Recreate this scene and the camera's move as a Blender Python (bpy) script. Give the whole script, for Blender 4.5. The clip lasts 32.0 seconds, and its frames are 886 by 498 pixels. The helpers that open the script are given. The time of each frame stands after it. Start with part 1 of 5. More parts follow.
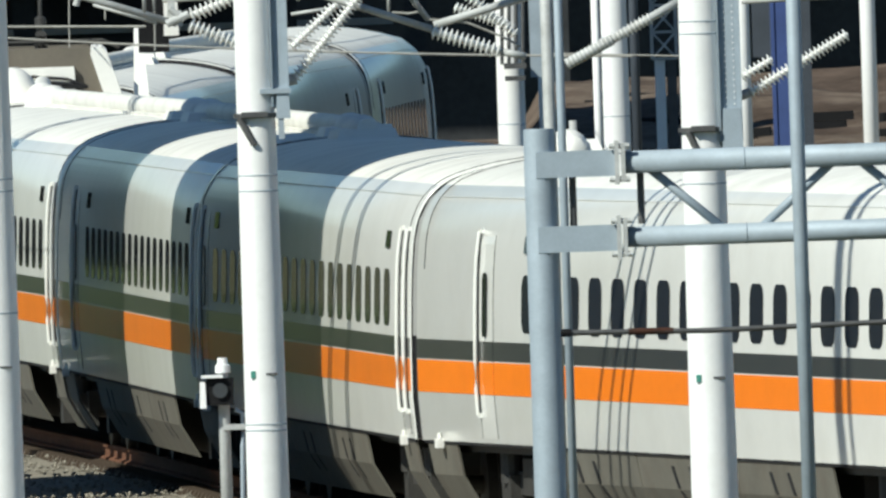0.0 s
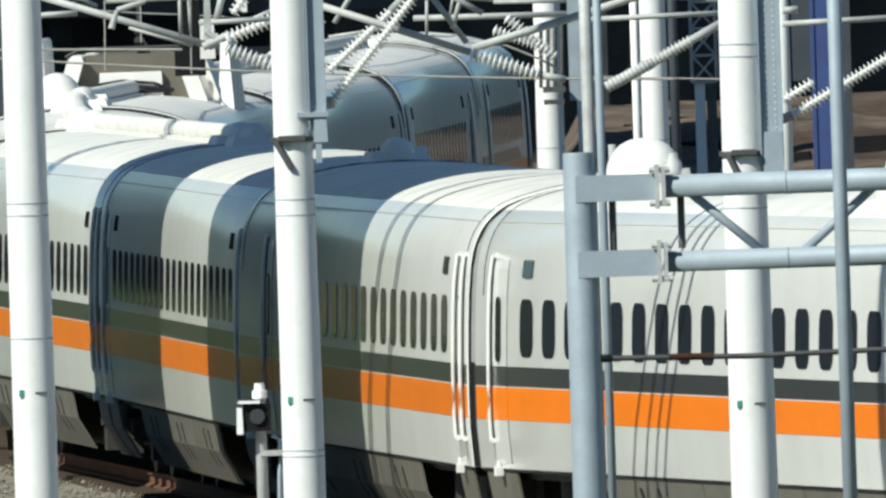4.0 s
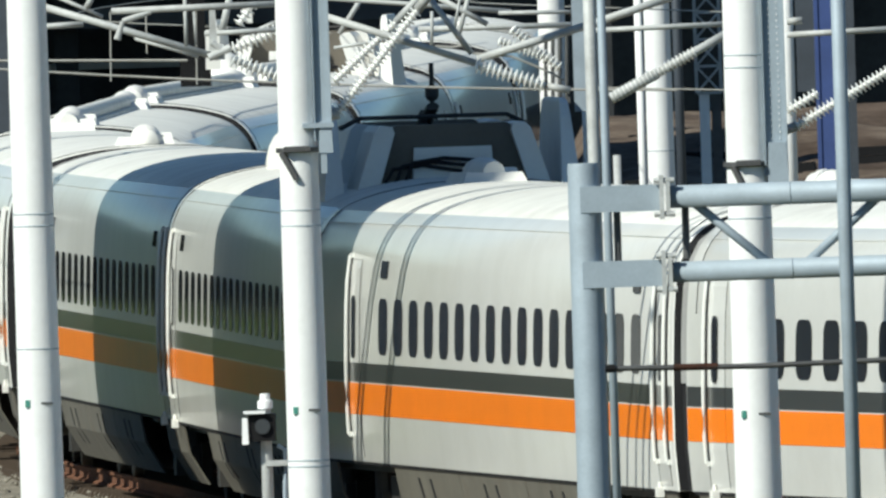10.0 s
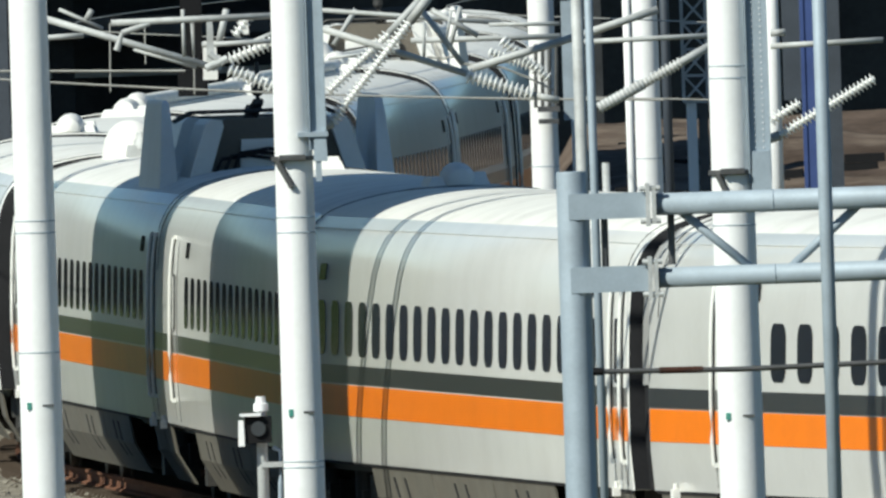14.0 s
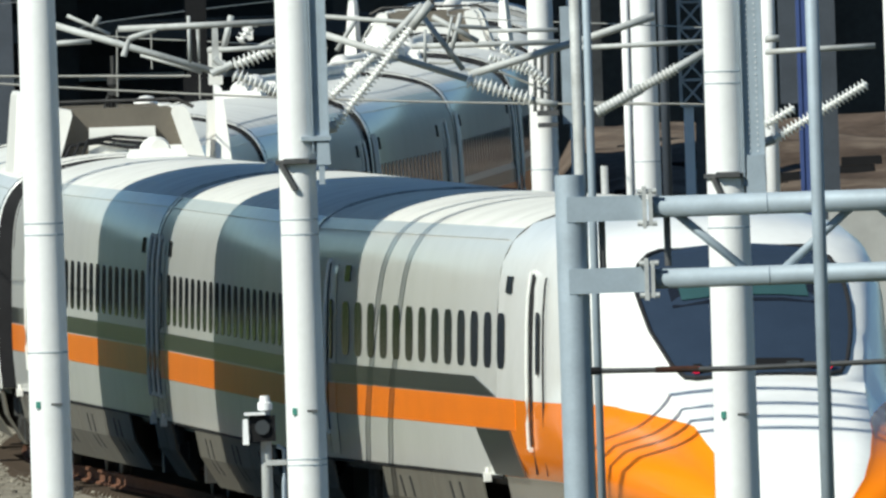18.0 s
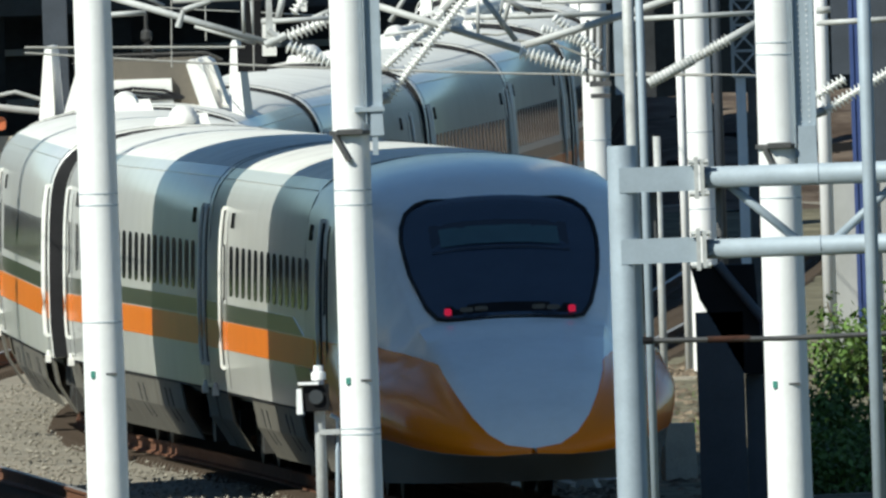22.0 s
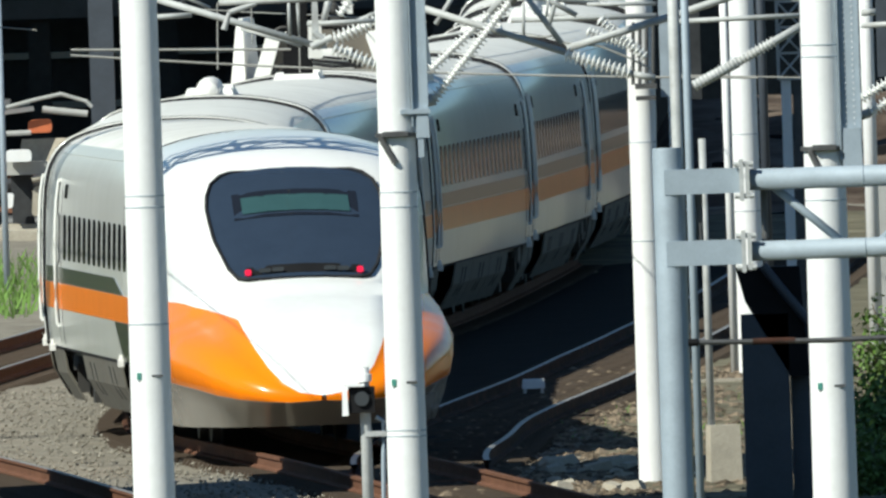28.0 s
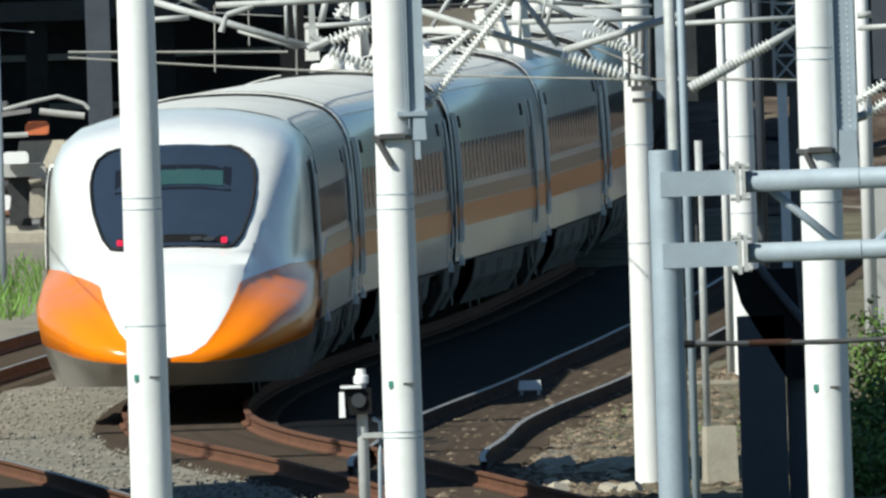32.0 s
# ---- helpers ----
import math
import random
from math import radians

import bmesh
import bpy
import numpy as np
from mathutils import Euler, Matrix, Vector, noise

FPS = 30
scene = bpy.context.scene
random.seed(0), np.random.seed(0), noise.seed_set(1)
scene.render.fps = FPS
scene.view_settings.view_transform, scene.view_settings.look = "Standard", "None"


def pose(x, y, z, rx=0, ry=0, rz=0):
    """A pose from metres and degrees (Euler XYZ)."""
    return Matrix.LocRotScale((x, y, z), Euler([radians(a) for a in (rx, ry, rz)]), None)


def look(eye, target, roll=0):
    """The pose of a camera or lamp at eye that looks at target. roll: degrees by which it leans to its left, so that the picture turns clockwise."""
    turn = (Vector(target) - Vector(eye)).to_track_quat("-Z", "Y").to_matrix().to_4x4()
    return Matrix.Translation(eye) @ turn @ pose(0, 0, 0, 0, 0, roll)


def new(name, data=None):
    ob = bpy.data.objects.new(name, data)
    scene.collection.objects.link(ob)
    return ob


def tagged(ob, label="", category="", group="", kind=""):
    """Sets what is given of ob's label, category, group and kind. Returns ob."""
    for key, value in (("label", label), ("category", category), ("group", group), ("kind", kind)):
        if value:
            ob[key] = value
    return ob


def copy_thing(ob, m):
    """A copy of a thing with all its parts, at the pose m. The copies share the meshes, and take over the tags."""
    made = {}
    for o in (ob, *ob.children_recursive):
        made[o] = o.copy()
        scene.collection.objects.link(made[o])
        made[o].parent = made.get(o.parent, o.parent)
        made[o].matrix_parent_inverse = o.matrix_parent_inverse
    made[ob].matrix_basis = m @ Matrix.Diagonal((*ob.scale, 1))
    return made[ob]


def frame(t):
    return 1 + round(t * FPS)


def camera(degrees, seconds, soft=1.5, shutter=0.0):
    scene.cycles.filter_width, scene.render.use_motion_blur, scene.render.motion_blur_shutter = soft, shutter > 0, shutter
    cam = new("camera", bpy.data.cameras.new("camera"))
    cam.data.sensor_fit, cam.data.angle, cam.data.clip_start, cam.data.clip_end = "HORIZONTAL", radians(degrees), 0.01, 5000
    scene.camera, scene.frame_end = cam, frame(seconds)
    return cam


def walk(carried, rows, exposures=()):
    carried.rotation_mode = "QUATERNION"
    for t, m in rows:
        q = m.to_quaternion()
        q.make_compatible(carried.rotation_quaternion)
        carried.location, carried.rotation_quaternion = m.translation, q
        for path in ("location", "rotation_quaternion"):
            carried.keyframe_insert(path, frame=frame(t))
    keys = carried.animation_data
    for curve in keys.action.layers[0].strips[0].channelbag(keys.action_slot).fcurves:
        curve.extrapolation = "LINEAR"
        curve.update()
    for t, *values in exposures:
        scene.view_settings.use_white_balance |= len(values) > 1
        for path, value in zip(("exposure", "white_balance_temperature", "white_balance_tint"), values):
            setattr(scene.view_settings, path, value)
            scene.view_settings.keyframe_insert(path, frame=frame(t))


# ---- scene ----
# A long-lens view of a rail yard throat: a white high-speed train leaves round a bend
# behind a row of concrete masts. x to the right, y away from the camera, z up; rail tops at z = 0.
cam = camera(1.3988, 32.0, soft=2.6)
EYE, TILT, LEAN = Vector((0.0, 0.0, 7.32)), 0.6869, -1.9


def stand(back, yaw, pitch):
    """The camera's pose: metres back along its axis, degrees to the left and up."""
    axis = Vector((0.0, math.cos(radians(TILT)), -math.sin(radians(TILT))))
    way = Vector((-math.sin(radians(yaw)) * math.cos(radians(pitch)), math.cos(radians(yaw)) * math.cos(radians(pitch)), math.sin(radians(pitch))))
    eye = EYE - back * axis
    return look(eye, eye + 300.0 * way, LEAN)


PATH = [
    (0, 3.10, -0.0665, -0.7453), (0.5, 2.91, -0.0559, -0.7366), (1, 2.16, -0.0454, -0.7279), (1.5, 1.57, -0.0356, -0.7200),
    (2, 1.32, -0.0272, -0.7141), (2.5, 0.93, -0.0201, -0.7101), (3, 0.68, -0.0145, -0.7077), (3.5, 0.63, -0.0102, -0.7060),
    (5.5, 0.81, -0.0034, -0.7017), (6, 0.45, -0.0027, -0.7005), (6.5, 0.08, -0.0028, -0.6993), (7, -0.05, -0.0035, -0.6976),
    (7.5, 0.17, -0.0042, -0.6956), (8, 0.63, -0.0041, -0.6936), (8.5, 1.18, -0.0031, -0.6918), (9, 1.52, -0.0018, -0.6902),
    (9.5, 1.47, -0.0008, -0.6891), (10, 1.29, 0.0001, -0.6879), (10.5, 1.12, 0.0006, -0.6863), (11, 1.18, 0.0008, -0.6855),
    (11.5, 1.54, 0.0016, -0.6855), (12, 2.20, 0.0020, -0.6852), (12.5, 3.51, -0.0000, -0.6846), (13, 5.42, -0.0041, -0.6827),
    (13.5, 7.28, -0.0089, -0.6801), (14, 8.69, -0.0131, -0.6787), (14.5, 9.83, -0.0163, -0.6786), (16.5, 13.15, -0.0136, -0.6751),
    (17, 13.77, -0.0128, -0.6752), (17.5, 14.26, -0.0121, -0.6754), (18, 14.76, -0.0117, -0.6759), (18.5, 14.91, -0.0100, -0.6767),
    (19, 14.86, -0.0037, -0.6793), (19.5, 15.28, 0.0081, -0.6852), (20, 15.80, 0.0220, -0.6932), (20.5, 16.06, 0.0355, -0.7011),
    (21, 16.45, 0.0488, -0.7087), (21.5, 16.58, 0.0614, -0.7155), (22, 16.25, 0.0733, -0.7200), (22.5, 15.88, 0.0841, -0.7213),
    (23, 15.69, 0.0940, -0.7199), (23.5, 15.90, 0.1029, -0.7180), (24, 16.46, 0.1102, -0.7165), (24.5, 16.88, 0.1160, -0.7157),
    (25, 16.90, 0.1209, -0.7152), (25.5, 16.64, 0.1256, -0.7148), (27.5, 16.33, 0.1438, -0.7150), (28, 16.73, 0.1451, -0.7144),
    (28.5, 16.78, 0.1452, -0.7135), (29, 16.72, 0.1446, -0.7122), (29.5, 16.62, 0.1441, -0.7110), (30, 16.44, 0.1436, -0.7100),
    (30.5, 16.27, 0.1433, -0.7094), (31, 16.19, 0.1431, -0.7087), (31.5, 16.51, 0.1421, -0.7091), (32, 17.47, 0.1394, -0.7115),
]
walk(cam, [(t, stand(b, yaw, pitch)) for t, b, yaw, pitch in PATH], exposures=[(0.0, 0.05), (18.0, 0.04), (20.4, -0.03), (22.0, 0.17), (24.5, 0.14), (32.0, 0.10)])

# ---- light ----
SUN = Vector((-0.52, -0.45, 0.60)).normalized()
world = bpy.data.worlds.new("world")
scene.world = world
world.use_nodes = True
sky = world.node_tree.nodes.new("ShaderNodeTexSky")
sky.sky_type, sky.sun_disc = "NISHITA", False
sky.sun_elevation = math.asin(SUN.z)
sky.sun_rotation = math.atan2(SUN.x, SUN.y)
sky.air_density, sky.dust_density, sky.ozone_density = 1.0, 0.1, 3.5
backg = world.node_tree.nodes["Background"]
backg.inputs["Strength"].default_value = 0.072
hue = world.node_tree.nodes.new("ShaderNodeVectorMath")
hue.operation = "MULTIPLY"
hue.inputs[1].default_value = (0.79, 0.98, 1.04)
world.node_tree.links.new(sky.outputs[0], hue.inputs[0])
world.node_tree.links.new(hue.outputs[0], backg.inputs["Color"])
sun_data = bpy.data.lights.new("sun", "SUN")
sun_data.energy, sun_data.angle, sun_data.color = 5.3, radians(0.53), (0.985, 1.0, 0.895)
sun = new("sun", sun_data)
sun.matrix_world = look(SUN * 100.0, (0, 0, 0))


# ---- materials ----
def mat(name, color, rough=0.6, metal=0.0, vary=0.15, scale=3.0, bump=0.0, bump_scale=40.0, dirt=None, dirt_amount=0.0, coat=0.0, island=0.0):
    m = bpy.data.materials.new(name)
    m.use_nodes = True
    nt = m.node_tree
    bsdf = nt.nodes["Principled BSDF"]
    bsdf.inputs["Roughness"].default_value = rough
    bsdf.inputs["Metallic"].default_value = metal
    bsdf.inputs["Coat Weight"].default_value = coat
    bsdf.inputs["Coat Roughness"].default_value = 0.13
    coord = nt.nodes.new("ShaderNodeTexCoord")
    n1 = nt.nodes.new("ShaderNodeTexNoise")
    n1.inputs["Scale"].default_value, n1.inputs["Detail"].default_value = scale, 6.0
    n2 = nt.nodes.new("ShaderNodeTexNoise")
    n2.inputs["Scale"].default_value, n2.inputs["Detail"].default_value = scale * 9.0, 4.0
    nt.links.new(coord.outputs["Object"], n1.inputs["Vector"])
    nt.links.new(coord.outputs["Object"], n2.inputs["Vector"])
    add = nt.nodes.new("ShaderNodeMath")
    add.operation = "MULTIPLY_ADD"
    nt.links.new(n2.outputs["Fac"], add.inputs[0])
    add.inputs[1].default_value = 0.5
    nt.links.new(n1.outputs["Fac"], add.inputs[2])
    ramp = nt.nodes.new("ShaderNodeMapRange")
    ramp.inputs["From Min"].default_value, ramp.inputs["From Max"].default_value = 0.45, 1.05
    ramp.inputs["To Min"].default_value, ramp.inputs["To Max"].default_value = 1.0 - vary, 1.0 + vary
    nt.links.new(add.outputs[0], ramp.inputs["Value"])
    value = ramp.outputs[0]
    if island:
        info = nt.nodes.new("ShaderNodeNewGeometry")
        spread = nt.nodes.new("ShaderNodeMapRange")
        spread.inputs["To Min"].default_value, spread.inputs["To Max"].default_value = 1.0 - island, 1.0 + island
        nt.links.new(info.outputs["Random Per Island"], spread.inputs["Value"])
        both = nt.nodes.new("ShaderNodeMath")
        both.operation = "MULTIPLY"
        nt.links.new(value, both.inputs[0])
        nt.links.new(spread.outputs[0], both.inputs[1])
        value = both.outputs[0]
    mul = nt.nodes.new("ShaderNodeVectorMath")
    mul.operation = "SCALE"
    mul.inputs[0].default_value = color
    nt.links.new(value, mul.inputs["Scale"])
    out = mul.outputs[0]
    if dirt:
        mixer = nt.nodes.new("ShaderNodeMix")
        mixer.data_type = "RGBA"
        n3 = nt.nodes.new("ShaderNodeTexNoise")
        n3.inputs["Scale"].default_value, n3.inputs["Detail"].default_value, n3.inputs["Roughness"].default_value = scale * 0.7, 8.0, 0.65
        nt.links.new(coord.outputs["Object"], n3.inputs["Vector"])
        r3 = nt.nodes.new("ShaderNodeMapRange")
        r3.inputs["From Min"].default_value, r3.inputs["From Max"].default_value = 0.48, 0.75
        r3.inputs["To Max"].default_value = dirt_amount
        nt.links.new(n3.outputs["Fac"], r3.inputs["Value"])
        nt.links.new(r3.outputs[0], mixer.inputs["Factor"])
        nt.links.new(out, mixer.inputs["A"])
        mixer.inputs["B"].default_value = (*dirt, 1.0)
        out = mixer.outputs["Result"]
    nt.links.new(out, bsdf.inputs["Base Color"])
    if bump:
        n4 = nt.nodes.new("ShaderNodeTexNoise")
        n4.inputs["Scale"].default_value, n4.inputs["Detail"].default_value = bump_scale, 6.0
        nt.links.new(coord.outputs["Object"], n4.inputs["Vector"])
        b = nt.nodes.new("ShaderNodeBump")
        b.inputs["Strength"].default_value, b.inputs["Distance"].default_value = bump, 0.02
        nt.links.new(n4.outputs["Fac"], b.inputs["Height"])
        nt.links.new(b.outputs[0], bsdf.inputs["Normal"])
    return m


def glow(name, color, strength):
    m = bpy.data.materials.new(name)
    m.use_nodes = True
    b = m.node_tree.nodes["Principled BSDF"]
    b.inputs["Base Color"].default_value = (*color, 1.0)
    b.inputs["Emission Color"].default_value = (*color, 1.0)
    b.inputs["Emission Strength"].default_value = strength
    return m


WHITE = mat("train_white_paint", (0.755, 0.755, 0.715), 0.40, vary=0.05, scale=1.2, dirt=(0.50, 0.47, 0.41), dirt_amount=0.22, coat=0.75)
ROOF = mat("train_roof_paint", (0.73, 0.72, 0.67), 0.5, vary=0.08, scale=1.5, dirt=(0.36, 0.34, 0.31), dirt_amount=0.45, coat=0.05)
ORANGE = mat("train_orange_paint", (0.97, 0.225, 0.002), 0.38, vary=0.06, scale=1.5, dirt=(0.6, 0.15, 0.02), dirt_amount=0.12, coat=0.4)
ORANGE.node_tree.nodes["Principled BSDF"].inputs["Specular IOR Level"].default_value = 0.3
CHARCOAL = mat("train_charcoal_paint", (0.042, 0.045, 0.04), 0.35, vary=0.1, scale=1.5, coat=0.75)
SKIRT = mat("train_skirt_paint", (0.125, 0.117, 0.095), 0.8, vary=0.2, scale=2.0, dirt=(0.10, 0.08, 0.06), dirt_amount=0.7)
COVERGREY = mat("grey_gangway_cover", (0.30, 0.30, 0.29), 0.7, vary=0.15, scale=2.0, dirt=(0.15, 0.14, 0.13), dirt_amount=0.4)
RUBBER = mat("dark_rubber", (0.025, 0.025, 0.027), 0.7, vary=0.2)
GLASS = mat("tinted_window_glass", (0.018, 0.020, 0.022), 0.06, vary=0.1)
SCREEN = mat("windscreen_glass", (0.028, 0.042, 0.066), 0.05, vary=0.1)
DISPLAY = mat("teal_display_panel", (0.035, 0.085, 0.085), 0.05, vary=0.1)
BLINDFRAME = mat("blind_frame_black", (0.013, 0.015, 0.02), 0.05, vary=0.1)
STEELDARK = mat("dark_underframe_steel", (0.05, 0.048, 0.045), 0.6, 0.3, vary=0.3, scale=5)
CREAM = mat("cream_fibreglass", (0.79, 0.775, 0.73), 0.5, vary=0.05, scale=2.0, dirt=(0.52, 0.48, 0.42), dirt_amount=0.15)
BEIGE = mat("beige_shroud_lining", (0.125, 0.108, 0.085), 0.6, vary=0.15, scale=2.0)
CONCRETE = mat("white_painted_concrete", (0.82, 0.82, 0.81), 0.75, vary=0.05, scale=2.5, bump=0.12, dirt=(0.62, 0.60, 0.55), dirt_amount=0.3)
GALV = mat("galvanised_steel", (0.33, 0.39, 0.44), 0.62, 0.15, vary=0.12, scale=4.0, dirt=(0.25, 0.29, 0.32), dirt_amount=0.5)
GALVPALE = mat("pale_galvanised_steel", (0.46, 0.47, 0.46), 0.65, 0.1, vary=0.22, scale=6.0, dirt=(0.26, 0.25, 0.23), dirt_amount=0.6)
PORCELAIN = mat("white_glazed_porcelain", (0.80, 0.80, 0.77), 0.25, vary=0.08, scale=8.0)
IRON = mat("weathered_iron", (0.10, 0.10, 0.10), 0.6, 0.4, vary=0.3, scale=6.0)
WIRE = mat("weathered_overhead_wire", (0.36, 0.35, 0.32), 0.6, 0.2, vary=0.25)
RUST = mat("rusty_rail_steel", (0.17, 0.085, 0.055), 0.8, 0.1, vary=0.3, scale=6.0, bump=0.2, dirt=(0.10, 0.05, 0.035), dirt_amount=0.7)
RAILTOP = mat("worn_rail_head", (0.33, 0.31, 0.28), 0.5, 0.5, vary=0.15, scale=10.0)
SLEEPER = mat("old_sleeper_wood", (0.085, 0.065, 0.05), 0.85, vary=0.3, scale=6.0, bump=0.2)
BALLAST = mat("ballast_gravel", (0.245, 0.225, 0.185), 0.95, vary=0.35, scale=2.2, bump=0.5, bump_scale=26.0, dirt=(0.19, 0.155, 0.115), dirt_amount=0.7)
STONE = mat("ballast_stone", (0.26, 0.24, 0.20), 0.9, vary=0.2, scale=6.0, island=0.3)
DARKEARTH = mat("dark_trodden_earth", (0.165, 0.15, 0.105), 0.95, vary=0.5, scale=0.9, bump=0.8, bump_scale=6.0, dirt=(0.062, 0.056, 0.04), dirt_amount=0.75)
# the train's shade on the ground, put into a near-black colour
SHADEBED = mat("shaded_trackbed", (0.010, 0.010, 0.010), 0.9, vary=0.4, scale=1.5, bump=0.6, bump_scale=8.0)
# darker copy of RUST: the branch rails' shaded sides, put into the colour
DARKRUST = mat("shaded_rail_web", (0.045, 0.026, 0.02), 0.8, vary=0.4, scale=3.0, dirt=(0.16, 0.06, 0.04), dirt_amount=0.6)
WEEDY = mat("weedy_dark_earth", (0.085, 0.085, 0.045), 0.95, vary=0.5, scale=0.3, dirt=(0.12, 0.09, 0.06), dirt_amount=0.6)
BANK = mat("bank_earth", (0.085, 0.062, 0.048), 0.95, vary=0.55, scale=0.6, bump=0.8, bump_scale=3.0, dirt=(0.25, 0.20, 0.155), dirt_amount=0.9)
CLOD = mat("earth_clod", (0.16, 0.125, 0.09), 0.95, vary=0.3, scale=5.0, island=0.6)
BLUESTEEL = mat("blue_painted_steel", (0.045, 0.075, 0.21), 0.5, vary=0.15, scale=3.0)
NAVY = mat("dark_slate_steel", (0.055, 0.065, 0.08), 0.55, 0.1, vary=0.2, scale=3.0)
SHEDDARK = mat("near_black_cladding", (0.045, 0.047, 0.05), 0.85, vary=0.35, scale=0.8)
WALLGREY = mat("grey_render_wall", (0.40, 0.40, 0.38), 0.85, vary=0.12, scale=1.0, dirt=(0.25, 0.24, 0.22), dirt_amount=0.5)
BLOCK = mat("rough_pale_concrete", (0.42, 0.38, 0.31), 0.9, vary=0.2, scale=3.0, bump=0.3, dirt=(0.22, 0.19, 0.14), dirt_amount=0.6)
HEDGELEAF = mat("hedge_leaf_green", (0.055, 0.085, 0.022), 0.6, vary=0.3, scale=4.0, island=0.5)
CASTERGREY = mat("caster_block_grey", (0.30, 0.30, 0.29), 0.7, vary=0.2, scale=0.8)
LEAF = mat("leaf_green", (0.08, 0.145, 0.026), 0.6, vary=0.3, scale=4.0, island=0.5)
GRASS = mat("grass_green", (0.10, 0.19, 0.03), 0.7, vary=0.3, scale=4.0, island=0.45)
WOODS = mat("unseen_hill_green", (0.03, 0.045, 0.016), 0.9, vary=0.5, scale=0.08, bump=0.8, bump_scale=0.3)
BARK = mat("bark", (0.10, 0.075, 0.05), 0.9, vary=0.3, scale=6.0)
YELLOW = mat("yellow_paint", (0.55, 0.36, 0.05), 0.5, vary=0.15)
TEAL = mat("green_enamel_plate", (0.08, 0.30, 0.24), 0.4, vary=0.1)
def nose_paint():
    """White paint with an orange field and a grey skirt, bounded by the surface's own livery lines."""
    m = WHITE.copy()
    m.name = "nose_paint"
    nt = m.node_tree
    bsdf = nt.nodes["Principled BSDF"]
    bsdf.inputs["Roughness"].default_value, bsdf.inputs["Coat Weight"].default_value = 0.26, 0.2
    bsdf.inputs["Specular IOR Level"].default_value = 0.25
    for node in nt.nodes:
        if node.type == "VECT_MATH":
            node.inputs[0].default_value = (0.88, 0.88, 0.85)
    out = bsdf.inputs["Base Color"].links[0].from_socket
    for name, color in (("livery", (0.93, 0.225, 0.002, 1.0)), ("foot", (0.30, 0.285, 0.255, 1.0))):
        a = nt.nodes.new("ShaderNodeAttribute")
        a.attribute_name = name
        r = nt.nodes.new("ShaderNodeMapRange")
        r.inputs["From Min"].default_value, r.inputs["From Max"].default_value = -0.03, 0.03
        nt.links.new(a.outputs["Fac"], r.inputs["Value"])
        mixer = nt.nodes.new("ShaderNodeMix")
        mixer.data_type = "RGBA"
        nt.links.new(r.outputs[0], mixer.inputs["Factor"])
        nt.links.new(out, mixer.inputs["A"])
        mixer.inputs["B"].default_value = color
        out = mixer.outputs["Result"]
        if name == "livery":
            # the white is lacquered more than the orange
            lacquer = nt.nodes.new("ShaderNodeMath")
            lacquer.operation = "MULTIPLY_ADD"
            nt.links.new(r.outputs[0], lacquer.inputs[0])
            lacquer.inputs[1].default_value, lacquer.inputs[2].default_value = -0.25, 0.5
            nt.links.new(lacquer.outputs[0], bsdf.inputs["Coat Weight"])
    nt.links.new(out, bsdf.inputs["Base Color"])
    return m


NOSEPAINT = nose_paint()
REDGLOW = glow("tail_lamp_red", (0.85, 0.01, 0.06), 0.35)
LAMPDARK = mat("dark_lamp_lens", (0.05, 0.055, 0.06), 0.2, vary=0.1)
BLACK = mat("matt_black_paint", (0.015, 0.015, 0.016), 0.7, vary=0.2)
TARP = mat("orange_tarpaulin", (0.55, 0.14, 0.05), 0.7, vary=0.2)
ROOF.node_tree.nodes["Principled BSDF"].inputs["Specular IOR Level"].default_value = 0.08
RUBBER.node_tree.nodes["Principled BSDF"].inputs["Specular IOR Level"].default_value = 0.1
# dry mineral surfaces have no sheen
for dull in (BLACK, BALLAST, STONE, DARKEARTH, SHADEBED, WEEDY, BANK, CLOD, SLEEPER, RUST, DARKRUST, WOODS, SHEDDARK, BLOCK):
    dull.node_tree.nodes["Principled BSDF"].inputs["Specular IOR Level"].default_value = 0.05


# ---- mesh helpers ----
def mesh_of(name, verts, faces, material, smooth=False):
    me = bpy.data.meshes.new(name)
    me.from_pydata([tuple(v) for v in verts], [], faces)
    for m in material if isinstance(material, (list, tuple)) else (material,):
        me.materials.append(m)
    if smooth:
        me.polygons.foreach_set("use_smooth", [True] * len(me.polygons))
    me.update()
    return me


